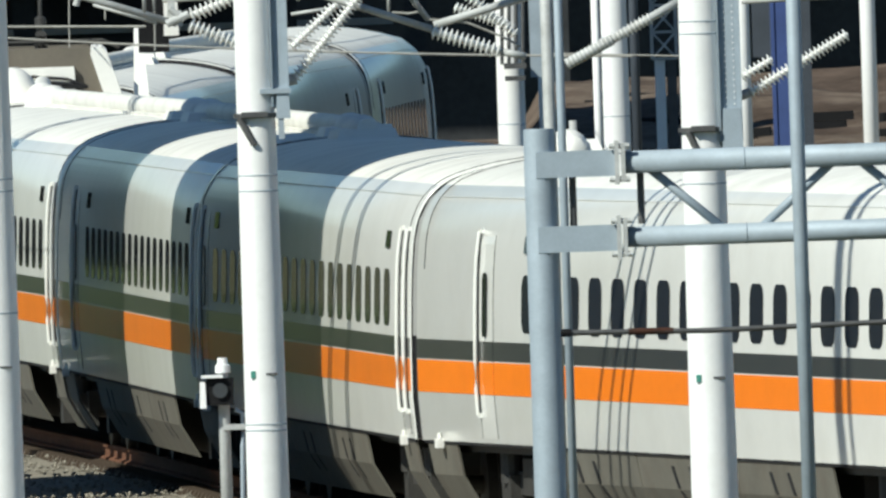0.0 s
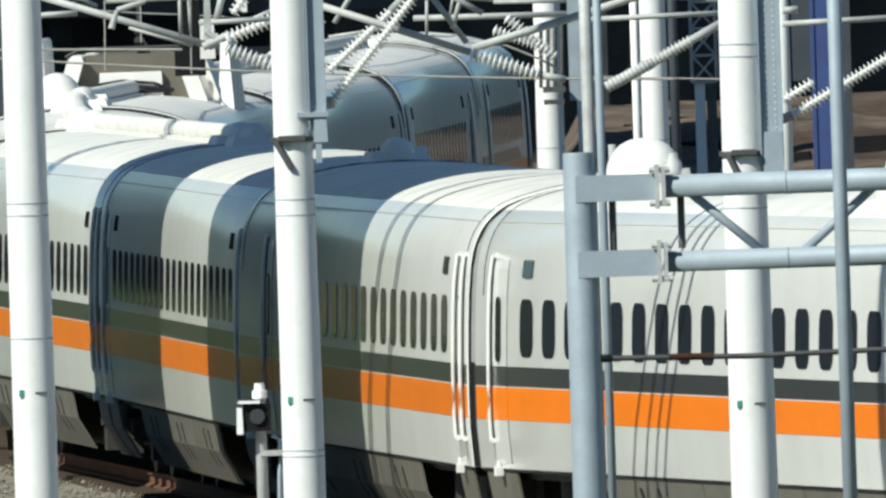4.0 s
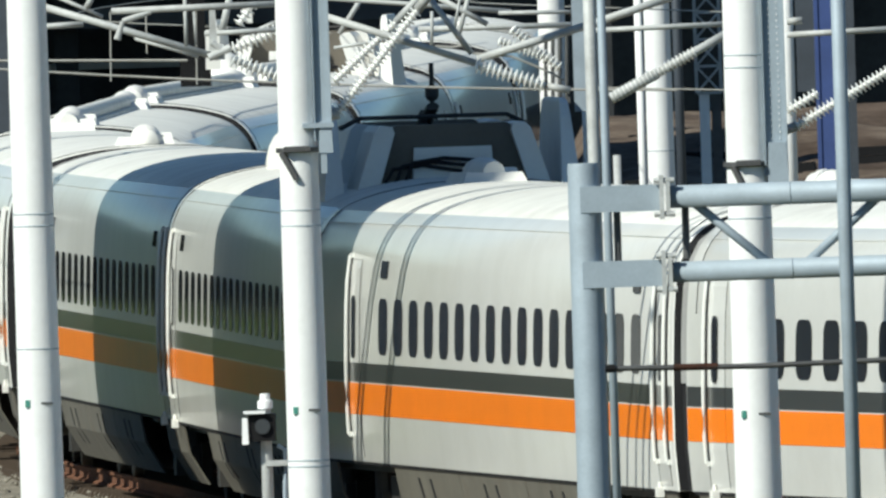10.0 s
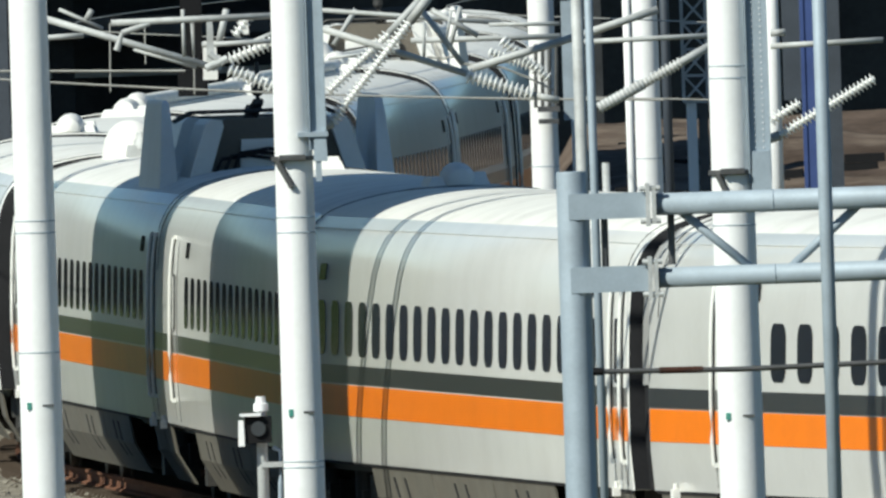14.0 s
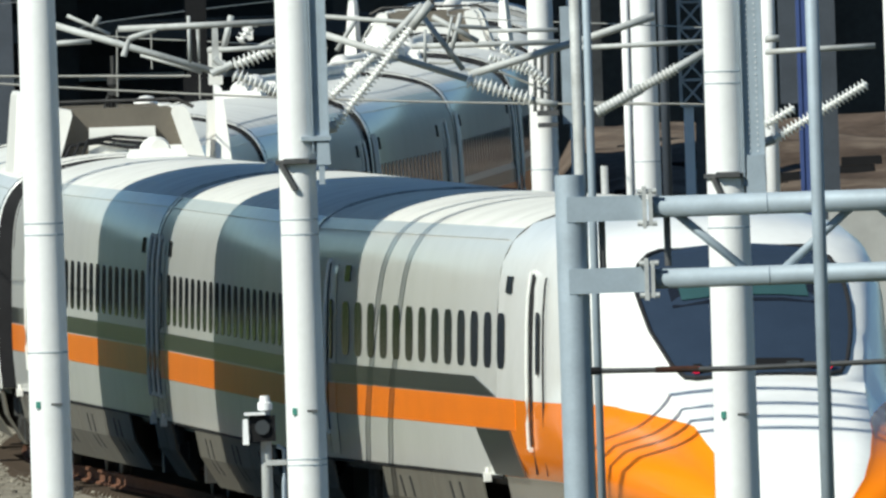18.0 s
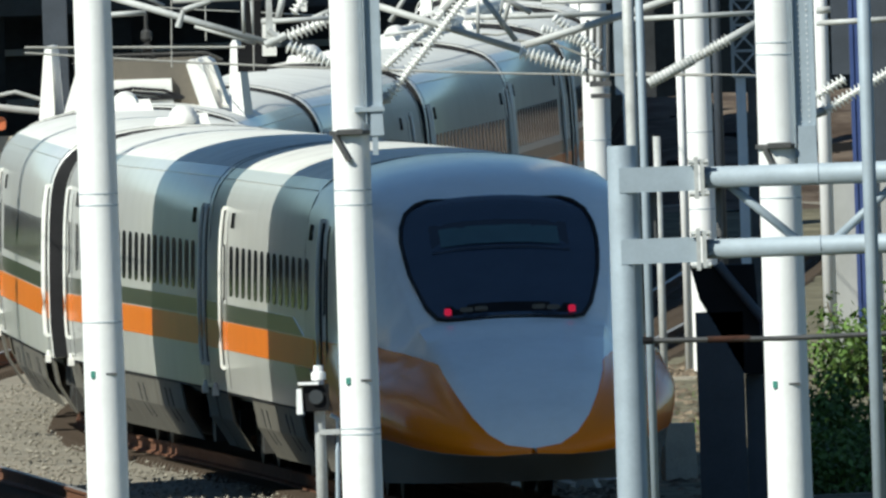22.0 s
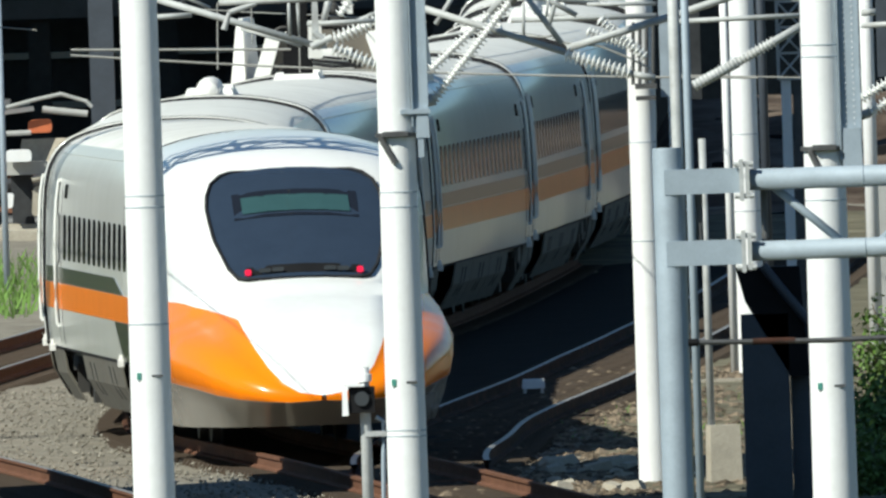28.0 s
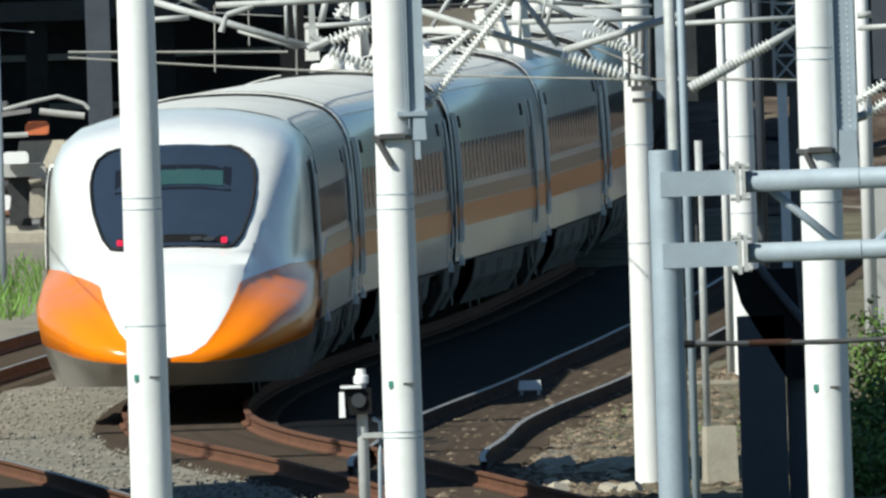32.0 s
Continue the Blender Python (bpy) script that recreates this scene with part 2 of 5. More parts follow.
class Form:
    """Collects boxes, tubes and sheets into one mesh."""

    def __init__(self):
        self.v, self.f = [], []

    def box(self, c, size, m=None, taper=1.0):
        m = m or Matrix.Identity(4)
        n = len(self.v)
        for z in (-0.5, 0.5):
            k = taper if z > 0 else 1.0
            for x, y in ((-0.5, -0.5), (0.5, -0.5), (0.5, 0.5), (-0.5, 0.5)):
                self.v.append(m @ Vector((c[0] + x * k * size[0], c[1] + y * k * size[1], c[2] + z * size[2])))
        self.f += [(n + 3, n + 2, n + 1, n), (n + 4, n + 5, n + 6, n + 7), (n, n + 1, n + 5, n + 4), (n + 1, n + 2, n + 6, n + 5), (n + 2, n + 3, n + 7, n + 6), (n + 3, n, n + 4, n + 7)]
        return self

    def tube(self, a, b, r, r2=None, sides=12, caps=True):
        a, b = Vector(a), Vector(b)
        r2 = r if r2 is None else r2
        q = (b - a).to_track_quat("Z", "Y")
        n = len(self.v)
        for p, rr in ((a, r), (b, r2)):
            for i in range(sides):
                w = 2 * math.pi * i / sides
                self.v.append(p + q @ Vector((math.cos(w) * rr, math.sin(w) * rr, 0)))
        for i in range(sides):
            j = (i + 1) % sides
            self.f.append((n + i, n + j, n + sides + j, n + sides + i))
        if caps:
            self.f.append(tuple(n + i for i in reversed(range(sides))))
            self.f.append(tuple(n + sides + i for i in range(sides)))
        return self

    def chain(self, points, r, sides=6):
        """A bent tube through the points."""
        pts = [Vector(p) for p in points]
        n = len(self.v)
        for k, p in enumerate(pts):
            d = (pts[min(k + 1, len(pts) - 1)] - pts[max(k - 1, 0)]).normalized()
            q = d.to_track_quat("Z", "Y")
            for i in range(sides):
                w = 2 * math.pi * i / sides
                self.v.append(p + q @ Vector((math.cos(w) * r, math.sin(w) * r, 0)))
        for k in range(len(pts) - 1):
            for i in range(sides):
                j = (i + 1) % sides
                self.f.append((n + k * sides + i, n + k * sides + j, n + (k + 1) * sides + j, n + (k + 1) * sides + i))
        self.f.append(tuple(n + i for i in reversed(range(sides))))
        self.f.append(tuple(n + (len(pts) - 1) * sides + i for i in range(sides)))
        return self

    def lathe(self, a, b, rings, sides=14):
        """rings: (share of the way from a to b, radius)."""
        a, b = Vector(a), Vector(b)
        q = (b - a).to_track_quat("Z", "Y")
        n = len(self.v)
        for s, r in rings:
            p = a.lerp(b, s)
            for i in range(sides):
                w = 2 * math.pi * i / sides
                self.v.append(p + q @ Vector((math.cos(w) * r, math.sin(w) * r, 0)))
        for k in range(len(rings) - 1):
            for i in range(sides):
                j = (i + 1) % sides
                self.f.append((n + k * sides + i, n + k * sides + j, n + (k + 1) * sides + j, n + (k + 1) * sides + i))
        self.f.append(tuple(n + i for i in reversed(range(sides))))
        self.f.append(tuple(n + (len(rings) - 1) * sides + i for i in range(sides)))
        return self

    def prism(self, outline, depth, m=None):
        """outline: (u, v) counter-clockwise in the x-z plane, extruded along y by depth about 0."""
        m = m or Matrix.Identity(4)
        n, k = len(self.v), len(outline)
        for y in (-depth / 2, depth / 2):
            self.v += [m @ Vector((x, y, z)) for x, z in outline]
        self.f.append(tuple(n + i for i in range(k)))
        self.f.append(tuple(n + k + i for i in reversed(range(k))))
        for i in range(k):
            j = (i + 1) % k
            self.f.append((n + i, n + k + i, n + k + j, n + j))
        return self

    def mesh(self, name, material, smooth=False):
        return mesh_of(name, self.v, self.f, material, smooth)


def soft_edges(me, angle=40):
    """Smooth shading but for edges sharper than the angle."""
    bm = bmesh.new()
    bm.from_mesh(me)
    bmesh.ops.recalc_face_normals(bm, faces=bm.faces)
    for f in bm.faces:
        f.smooth = True
    for e in bm.edges:
        if len(e.link_faces) == 2 and e.calc_face_angle(0) > radians(angle):
            e.smooth = False
    bm.to_mesh(me)
    bm.free()
    return me


def part(name, data, parent, label="", at=None):
    ob = new(name, data)
    ob.parent = parent
    if at is not None:
        ob.matrix_basis = at
    return tagged(ob, label)


def thing(name, label, category, at=None, group="", kind="", data=None):
    ob = new(name, data)
    if at is not None:
        ob.matrix_basis = at
    return tagged(ob, label, category, group, kind)


# ---- the line of the track ----
KNOTS = [-23.18, -15.14, -10.76, -4.04, -3.88, -4.87, 0.18, 2.55, 3.27, 2.19, 2.05, 0.6, 0.2]
STEP, FIRST = 25.0, -25.0


def heading(a):
    k = (a - FIRST) / STEP
    i = min(max(int(math.floor(k)), 0), len(KNOTS) - 2)
    h = KNOTS[i] + (KNOTS[i + 1] - KNOTS[i]) * (k - i)
    if k < 0:
        h = KNOTS[0] + (KNOTS[1] - KNOTS[0]) * k * 0.5
    if k > len(KNOTS) - 1:
        h = KNOTS[-1]
    return radians(h)


LINE = {}
px, py = 9.092, 313.58
LINE[0] = (px, py)
for i in range(0, 700):
    h = heading(i + 0.5)
    px, py = px + math.sin(h), py + math.cos(h)
    LINE[i + 1] = (px, py)
px, py = LINE[0]
for i in range(0, -140, -1):
    h = heading(i - 0.5)
    px, py = px - math.sin(h), py - math.cos(h)
    LINE[i - 1] = (px, py)


def on_line(a, side=0.0):
    """The place on the track's centre line a metres along it, moved to its right by side."""
    i = int(math.floor(a))
    k = a - i
    x = LINE[i][0] * (1 - k) + LINE[i + 1][0] * k
    y = LINE[i][1] * (1 - k) + LINE[i + 1][1] * k
    h = heading(a)
    return x + side * math.cos(h), y - side * math.sin(h)


def rise(a):
    """The line's gentle climb beyond the bend."""
    b = max(a, 100.0) - 100.0
    return 0.02 + 0.001 * b + 0.00001 * b * b


def run(t):
    """How far along the line the rear car's inner end has come after t seconds."""
    q, z = (37.137, 6.473, -0.342, 0.106, 0.546, 0.036), (t - 16.0) / 16.0
    return q[0] + 16.0 * (q[1] * z + q[2] * z ** 2 + q[3] * z ** 3 + q[4] * z ** 4 + q[5] * z ** 5)


# ---- ground ----
def sheet(name, x0, x1, y0, y1, nx, ny, z, material, rough=0.0, label="", category="ground"):
    v, f = [], []
    for j in range(ny + 1):
        for i in range(nx + 1):
            x, y = x0 + (x1 - x0) * i / nx, y0 + (y1 - y0) * j / ny
            v.append((x, y, z + rise(y - 313.0) + rough * noise.noise((x * 0.35, y * 0.2, 3.1)) + rough * 0.4 * noise.noise((x * 1.7, y * 1.1, 9.0))))
    for j in range(ny):
        for i in range(nx):
            n = j * (nx + 1) + i
            f.append((n, n + 1, n + nx + 2, n + nx + 1))
    return tagged(new(name, mesh_of(name, v, f, material, True)), label, category, kind="structure")


far_v = [(-3000, -900, -0.42), (3000, -900, -0.42), (3000, 4000, -0.42), (-3000, 4000, -0.42)]
tagged(new("ground", mesh_of("ground", far_v, [(0, 1, 2, 3)], WEEDY)), "dark weedy earth of the rail yard", "ground", kind="structure")
sheet("yard_earth", 0.6, 46, 340, 596, 90, 160, -0.22, DARKEARTH, 0.08, "dark brown trodden earth beside the branch track")
sheet("ballast_bed", -16, 16, 300, 620, 64, 320, -0.24, BALLAST, 0.06, "grey-brown gravel ballast between the tracks")

# ---- the train ----
PROFILE = [(1.40, 0.28), (1.60, 0.62), (1.66, 0.95), (1.69, 1.35), (1.69, 1.70), (1.685, 2.0), (1.675, 2.3), (1.66, 2.6), (1.635, 2.86), (1.585, 3.08), (1.47, 3.29), (1.27, 3.45), (0.93, 3.56), (0.5, 3.63), (0.0, 3.65)]


def refined(pts, steps=3):
    """More points on a smooth curve through the given ones."""
    out = []
    for i in range(len(pts) - 1):
        p0, p1, p2, p3 = pts[max(i - 1, 0)], pts[i], pts[i + 1], pts[min(i + 2, len(pts) - 1)]
        for k in range(steps):
            t = k / steps
            out.append(tuple(0.5 * (2 * b + (c - a) * t + (2 * a - 5 * b + 4 * c - d) * t * t + (3 * b - a - 3 * c + d) * t ** 3) for a, b, c, d in zip(p0, p1, p2, p3)))
    return out + [pts[-1]]


def flank(z, off=0.0):
    """Half width of the body at height z, with an offset outwards."""
    for (x0, z0), (x1, z1) in zip(PROFILE, PROFILE[1:]):
        if z0 <= z <= z1:
            return x0 + (x1 - x0) * (z - z0) / (z1 - z0) + off
    return PROFILE[0][0] + off


def skin(form, side, y0, y1, z0, z1, off, thick=0.02):
    """A panel that follows the body's flank."""
    zs = sorted({z0, z1, *(z for _, z in PROFILE if z0 < z < z1)})
    ring = [(side * flank(z, off), z) for z in zs] + [(side * flank(z, off - thick), z) for z in reversed(zs)]
    n, k = len(form.v), len(ring)
    for y in (y0, y1):
        form.v += [Vector((x, y, z)) for x, z in ring]
    for i in range(k):
        j = (i + 1) % k
        form.f.append((n + i, n + j, n + k + j, n + k + i))
    m = len(zs)
    for i in range(m - 1):
        form.f.append((n + i, n + k - 1 - i, n + k - 2 - i, n + i + 1))
        form.f.append((n + k + i, n + k + i + 1, n + 2 * k - 2 - i, n + 2 * k - 1 - i))
    return form


def slant_skin(form, side, low, high, z0, z1, off):
    """A flank panel whose ends lean: (start, end) at its foot and at its top."""
    zs = [z0 + (z1 - z0) * i / 4 for i in range(5)]
    n = len(form.v)
    for i, z in enumerate(zs):
        for e in (0, 1):
            y = low[e] + (high[e] - low[e]) * i / 4
            form.v += [Vector((side * flank(z, off), y, z)), Vector((side * flank(z, off - 0.02), y, z))]
    for i in range(4):
        a, b = n + 4 * i, n + 4 * i + 4
        form.f += [(a, a + 2, b + 2, b), (a + 1, b + 1, b + 3, a + 3), (a, b, b + 1, a + 1), (a + 2, a + 3, b + 3, b + 2)]
    form.f += [(n, n + 1, n + 3, n + 2), (n + 16, n + 18, n + 19, n + 17)]
    return form


def rounded(w, h, r, steps=4):
    pts = []
    for cx, cz, a0 in ((w / 2 - r, h / 2 - r, 0), (-w / 2 + r, h / 2 - r, 90), (-w / 2 + r, -h / 2 + r, 180), (w / 2 - r, -h / 2 + r, 270)):
        for i in range(steps + 1):
            a = radians(a0 + 90 * i / steps)
            pts.append((cx + r * math.cos(a), cz + r * math.sin(a)))
    return pts


# a window pane with its dark rim, lying in the y-z plane, outside towards +x
pane_turn = Matrix.Rotation(radians(90), 4, "Z")
PANE = Form().prism(rounded(0.60, 0.55, 0.15), 0.006, pane_turn).mesh("window_pane", GLASS)
SLIT = Form().prism(rounded(0.20, 0.62, 0.09), 0.016, pane_turn).mesh("slit_window", GLASS)
SIGN = Form().prism(rounded(0.46, 0.17, 0.03, 2), 0.016, pane_turn).mesh("side_display", GLASS)


def flank_at(side, y, z, off=0.004):
    lean = math.atan2(flank(z - 0.2) - flank(z + 0.2), 0.4)
    m = Matrix.Translation((side * flank(z, off), y, z))
    if side < 0:
        m = m @ Matrix.Rotation(math.pi, 4, "Z")
    return m @ Matrix.Rotation(-lean, 4, "Y")


def body_mesh(y0, y1, open_end=False):
    """The closed shell of a straight car, its ends drawn in a little."""
    stations = [(y0, 0.993), (y0 + 0.008, 0.998), (y0 + 0.03, 1.0), (y1 - 0.03, 1.0), (y1 - 0.008, 0.998), (y1, 0.993)]
    if open_end:
        stations[:3] = [(y0, 1.0), (y0 + 0.5, 1.0), (y0 + 1.0, 1.0)]
    upper = PROFILE[2:9] + refined(PROFILE[8:] + [(-0.5, 3.63)], 3)[1:-3]
    ring = [(x, z) for x, z in upper] + [(-x, z) for x, z in reversed(upper[:-1])]
    v, f = [], []
    for y, k in stations:
        v += [(x * k, y, 1.6 + (z - 1.6) * k) for x, z in ring]
    n = len(ring)
    mats = []
    for s in range(len(stations) - 1):
        for i in range(n):
            j = (i + 1) % n
            f.append((s * n + i, s * n + j, (s + 1) * n + j, (s + 1) * n + i))
            zc = (ring[i][1] + ring[j][1]) / 2
            mats.append(1 if zc > 3.4 else 0)
    f.append(tuple(range(n)))
    f.append(tuple(reversed(range((len(stations) - 1) * n, len(stations) * n))))
    mats += [2, 2]
    me = mesh_of("body", v, f, [WHITE, ROOF, RUBBER])
    me.polygons.foreach_set("material_index", mats)
    return soft_edges(me, 38)


def stripe_mesh(name, side, y0, y1, z0, z1, material, off=0.004):
    return skin(Form(), side, y0, y1, z0, z1, off).mesh(name, material)


def bogie_meshes():
    frame = Form()
    for s in (-1, 1):
        frame.box((s * 1.15, 0, 0.55), (0.16, 3.2, 0.22))
        frame.box((s * 1.22, 0, 0.62), (0.25, 0.7, 0.35))
        for y in (-1.25, 1.25):
            frame.box((s * 1.22, y, 0.45), (0.22, 0.42, 0.36))
            frame.tube((s * 1.27, y, 0.55), (s * 1.27, y, 0.95), 0.11)
    frame.box((0, 0, 0.6), (2.2, 0.6, 0.3))
    for y in (-1.25, 1.25):
        frame.tube((-1.1, y, 0.45), (1.1, y, 0.45), 0.09)
    wheel = Form().lathe((0.66, 0, 0), (0.80, 0, 0), [(0, 0.30), (0.01, 0.46), (0.2, 0.46), (0.25, 0.43), (0.95, 0.43), (1.0, 0.30)], 20)
    return frame.mesh("bogie_frame", STEELDARK), soft_edges(wheel.mesh("wheel", STEELDARK))


BOGIE, WHEEL = bogie_meshes()
BOX_UNDER = Form().box((0, 0, 0.62), (2.5, 12.5, 0.62)).box((0, 0, 0.9), (3.0, 24.0, 0.1)).mesh("underframe", STEELDARK)


def grab_rail(car, s, y, z0, z1):
    """An upright rail standing off a narrow dark strip that paints in a recess's shade, with a foot bracket."""
    zs = [z0 + (z1 - z0) * i / 7 for i in range(8)]
    part("recess_shade", skin(Form(), s, y - 0.03, y + 0.03, z0, z1, 0.010).mesh("recess_shade", RUBBER), car, "dark strip for a shaded recess behind the grab rail")
    rail = Form().chain([(s * (flank(z) + 0.035), y, z) for z in zs], 0.02, 8)
    for z in (z0, z1):
        rail.box((s * (flank(z) + 0.015), y, z), (0.05, 0.07, 0.045))
    part("grab_rail", rail.mesh("grab_rail", WHITE), car, "white upright grab rail")


def fit_out(car, y0, y1, windows, doors, signs, bogies, skirts, duct):
    """The parts that all cars share."""
    for y in windows:
        for s in (-1, 1):
            part("window", PANE, car, at=flank_at(s, y, 2.30))
    for y in doors:
        for s in (-1, 1):
            d = part("door", skin(Form(), s, y - 0.36, y + 0.36, 1.0, 2.95, 0.003).mesh("door", WHITE), car)
            for yy in (y - 0.37, y + 0.37):
                part("door_seam", skin(Form(), s, yy - 0.003, yy + 0.003, 1.0, 2.95, 0.005).mesh("door_seam", RUBBER), d, "black rubber door seal")
            for z0, z1, m, nm, lab in ((1.42, 1.73, ORANGE, "door_stripe", "orange stripe across the door"), (1.745, 1.93, CHARCOAL, "door_band", "charcoal band across the door")):
                part(nm, skin(Form(), s, y - 0.36, y + 0.36, z0, z1, 0.0075).mesh(nm, m), d, lab)
            part("slit_window", SLIT, d, "narrow dark window", at=flank_at(s, y, 2.28, 0.012))
            # the passenger end has a rail on either side of the door, the other end has one
            for yr in (y - 0.36, y + 0.36) if y < 0 else (y + 0.34,):
                grab_rail(car, s, yr, 1.22, 2.98)
    for y in signs:
        for s in (-1, 1):
            part("side_display", SIGN, car, "dark destination display", at=flank_at(s, y, 2.86))
    for y in bogies:
        b = part("bogie", BOGIE, car, at=Matrix.Translation((0, y, 0)))
        for yy in (-1.25, 1.25):
            part("wheel", WHEEL, b, at=Matrix.Translation((0, yy, 0.43)))
            part("wheel", WHEEL, b, at=Matrix.Translation((0, yy, 0.43)) @ Matrix.Rotation(math.pi, 4, "Z"))
    for a, b in skirts:
        for s in (-1, 1):
            sk = Form()
            skin(sk, s, a, b, 0.28, 0.925, -0.012)
            panel = part("skirt", sk.mesh("skirt", SKIRT), car, "dusty olive-grey lower skirt panel")
            if b - a > 3:
                for c in ((a + b) / 2 - 0.45, (a + b) / 2 + 0.35):
                    slot = slant_skin(Form(), s, (c, c + 0.12), (c + 0.22, c + 0.34), 0.45, 0.84, -0.006)
                    part("vent_slot", slot.mesh("vent_slot", RUBBER), panel, "slanting black vent slot")
    for s in (-1, 1):
        part("sill_seam", skin(Form(), s, y0 + 0.1, y1 - 0.1, 0.925, 0.955, 0.0).mesh("sill_seam", RUBBER), car)
        gut = Form().chain([(s * 1.475, y0 + 0.3, 3.295), (s * 1.475, y1 - 0.3, 3.295)], 0.006)
        part("rain_gutter", gut.mesh("rain_gutter", WHITE), car)
        for y in (y0 + 1.0, y1 - 1.0):
            br = Form().box((s * 1.69, y, 0.93), (0.07, 0.12, 0.09)).tube((s * 1.69, y, 0.96), (s * 1.69, y, 1.03), 0.02)
            part("side_lamp", br.mesh("side_lamp", CREAM), car, "small cream bracket lamp")
    for y in (y0 + 0.4, y1 - 0.4) if y0 < 0 else (y1 - 0.4,):
        arc = [(x, z) for x, z in PROFILE[7:8] + refined(PROFILE[8:], 2)]
        pts = [(-x - (0.002 if x else 0), y, z + 0.002) for x, z in arc] + [(x + 0.002, y, z + 0.002) for x, z in reversed(arc[:-1])]
        part("roof_seam", Form().chain(pts, 0.006, 5).mesh("roof_seam", RUBBER), car, "dark roof panel seam")
    if duct:
        d = Form().tube((0.0, y0 + 1.0, 3.74), (0.0, y1 - 1.0, 3.74), 0.11, sides=14).box((0.0, (y0 + y1) / 2, 3.65), (0.34, y1 - y0 - 2.4, 0.06))
        part("roof_cable_duct", soft_edges(d.mesh("roof_cable_duct", ROOF), 50), car, "long pale cable duct along the roof")
    if duct is not None:
        for e, s in ((y0 + 0.9, 1), (y1 - 0.9, -1)):
            c = Form().box((0.0, e + 0.35 * s, 3.68), (0.66, 1.3, 0.12), taper=0.85)
            c.lathe((0.0, e - 0.4 * s, 3.70), (0.0, e + 0.9 * s, 3.74), [(0, 0.04), (0.04, 0.12), (0.15, 0.17), (0.3, 0.175), (0.38, 0.14), (0.42, 0.16), (0.62, 0.16), (0.7, 0.125), (1, 0.11)], 16)
            c.box((0.22, e + 0.25 * s, 3.72), (0.2, 0.5, 0.12), taper=0.7)
            part("cable_joint", soft_edges(c.mesh("cable_joint", CREAM), 35), car, "cream insulated cable joint")


def bellows(car, y):
    """Black bellows between the cars, with a grey cover above the waist."""
    low = [(x * 0.97, z) for x, z in PROFILE if 0.95 <= z < 1.95] + [(1.635, 1.95)]
    low += [(-x, z) for x, z in reversed(low)]
    f = Form().prism(low, 0.46, Matrix.Translation((0, y, 0)))
    part("gangway_bellows", f.mesh("gangway_bellows", RUBBER), car, "black rubber gangway bellows")
    high = [(1.655, 1.954)] + [(x * 0.982, 1.9 + (z - 1.9) * 0.985) for x, z in PROFILE if z >= 2.0]
    high += [(-x, z) for x, z in reversed(high[:-1])]
    f = Form().prism(high, 0.44, Matrix.Translation((0, y, 0)))
    part("gangway_cover", f.mesh("gangway_cover", COVERGREY), car, "grey cover over the gangway")


def middle_car(shroud=0, domes=0, duct=True, long=True):
    """A middle car; the long kind has windows almost to its far end, the other a lobby there."""
    car = thing("train_car", "white high-speed train car with orange and charcoal stripes", "train car", group="cars of the train")
    y0, y1 = -12.41, 12.41
    part("body", body_mesh(y0, y1), car)
    for s in (-1, 1):
        part("orange_stripe", stripe_mesh("orange_stripe", s, y0 + 0.05, y1 - 0.05, 1.42, 1.73, ORANGE), car, "bright orange stripe")
        part("charcoal_stripe", stripe_mesh("charcoal_stripe", s, y0 + 0.05, y1 - 0.05, 1.745, 1.93, CHARCOAL), car, "charcoal stripe below the windows")
    part("underframe", BOX_UNDER, car)
    panes = [9.95 - 1.045 * i for i in range(20)] if long else [6.95 - 1.065 * i for i in range(17)]
    fit_out(car, y0, y1, panes, [-11.7, 11.25 if long else 9.0], [panes[-1], panes[0]], (-8.75, 8.75), [(-6.7, -2.3), (-2.26, 2.2), (2.24, 6.7), (-12.2, -10.8), (10.8, 12.2)], duct)
    bellows(car, y1 + 0.09)
    if shroud:
        shroud_set(car, shroud)
    if domes:
        e = 1 if domes > 0 else -1
        f = Form()
        rows = ((-0.62, 0.10), (-0.56, 0.22), (-0.40, 0.31), (-0.15, 0.33), (0.15, 0.33), (0.40, 0.31), (0.56, 0.22), (0.62, 0.10))
        for d, r in rows:
            for i in range(13):
                w = math.pi * i / 12
                f.v.append(Vector((-0.35 + r * math.cos(w), domes + d, 3.50 + min(r * 1.75, 0.56) * math.sin(w) ** 0.7)))
        for j in range(len(rows) - 1):
            for i in range(12):
                n = j * 13 + i
                f.f.append((n, n + 1, n + 14, n + 13))
        f.f += [tuple(range(12, -1, -1)), tuple(range(91, 104))]
        part("roof_dome", soft_edges(f.mesh("roof_dome", CREAM), 50), car, "cream rounded insulator cover")
        f = Form().box((-0.30, domes - 0.95 * e, 3.66), (0.34, 0.5, 0.22), taper=0.85).lathe((-0.30, domes - 1.1 * e, 3.72), (-0.30, domes - 1.1 * e, 3.92), [(0, 0.09), (0.5, 0.09), (0.7, 0.06), (1, 0.05)], 12)
        part("surge_arrester", soft_edges(f.mesh("surge_arrester", GALVPALE), 40), car, "small grey fitting beside the cover")
    return car


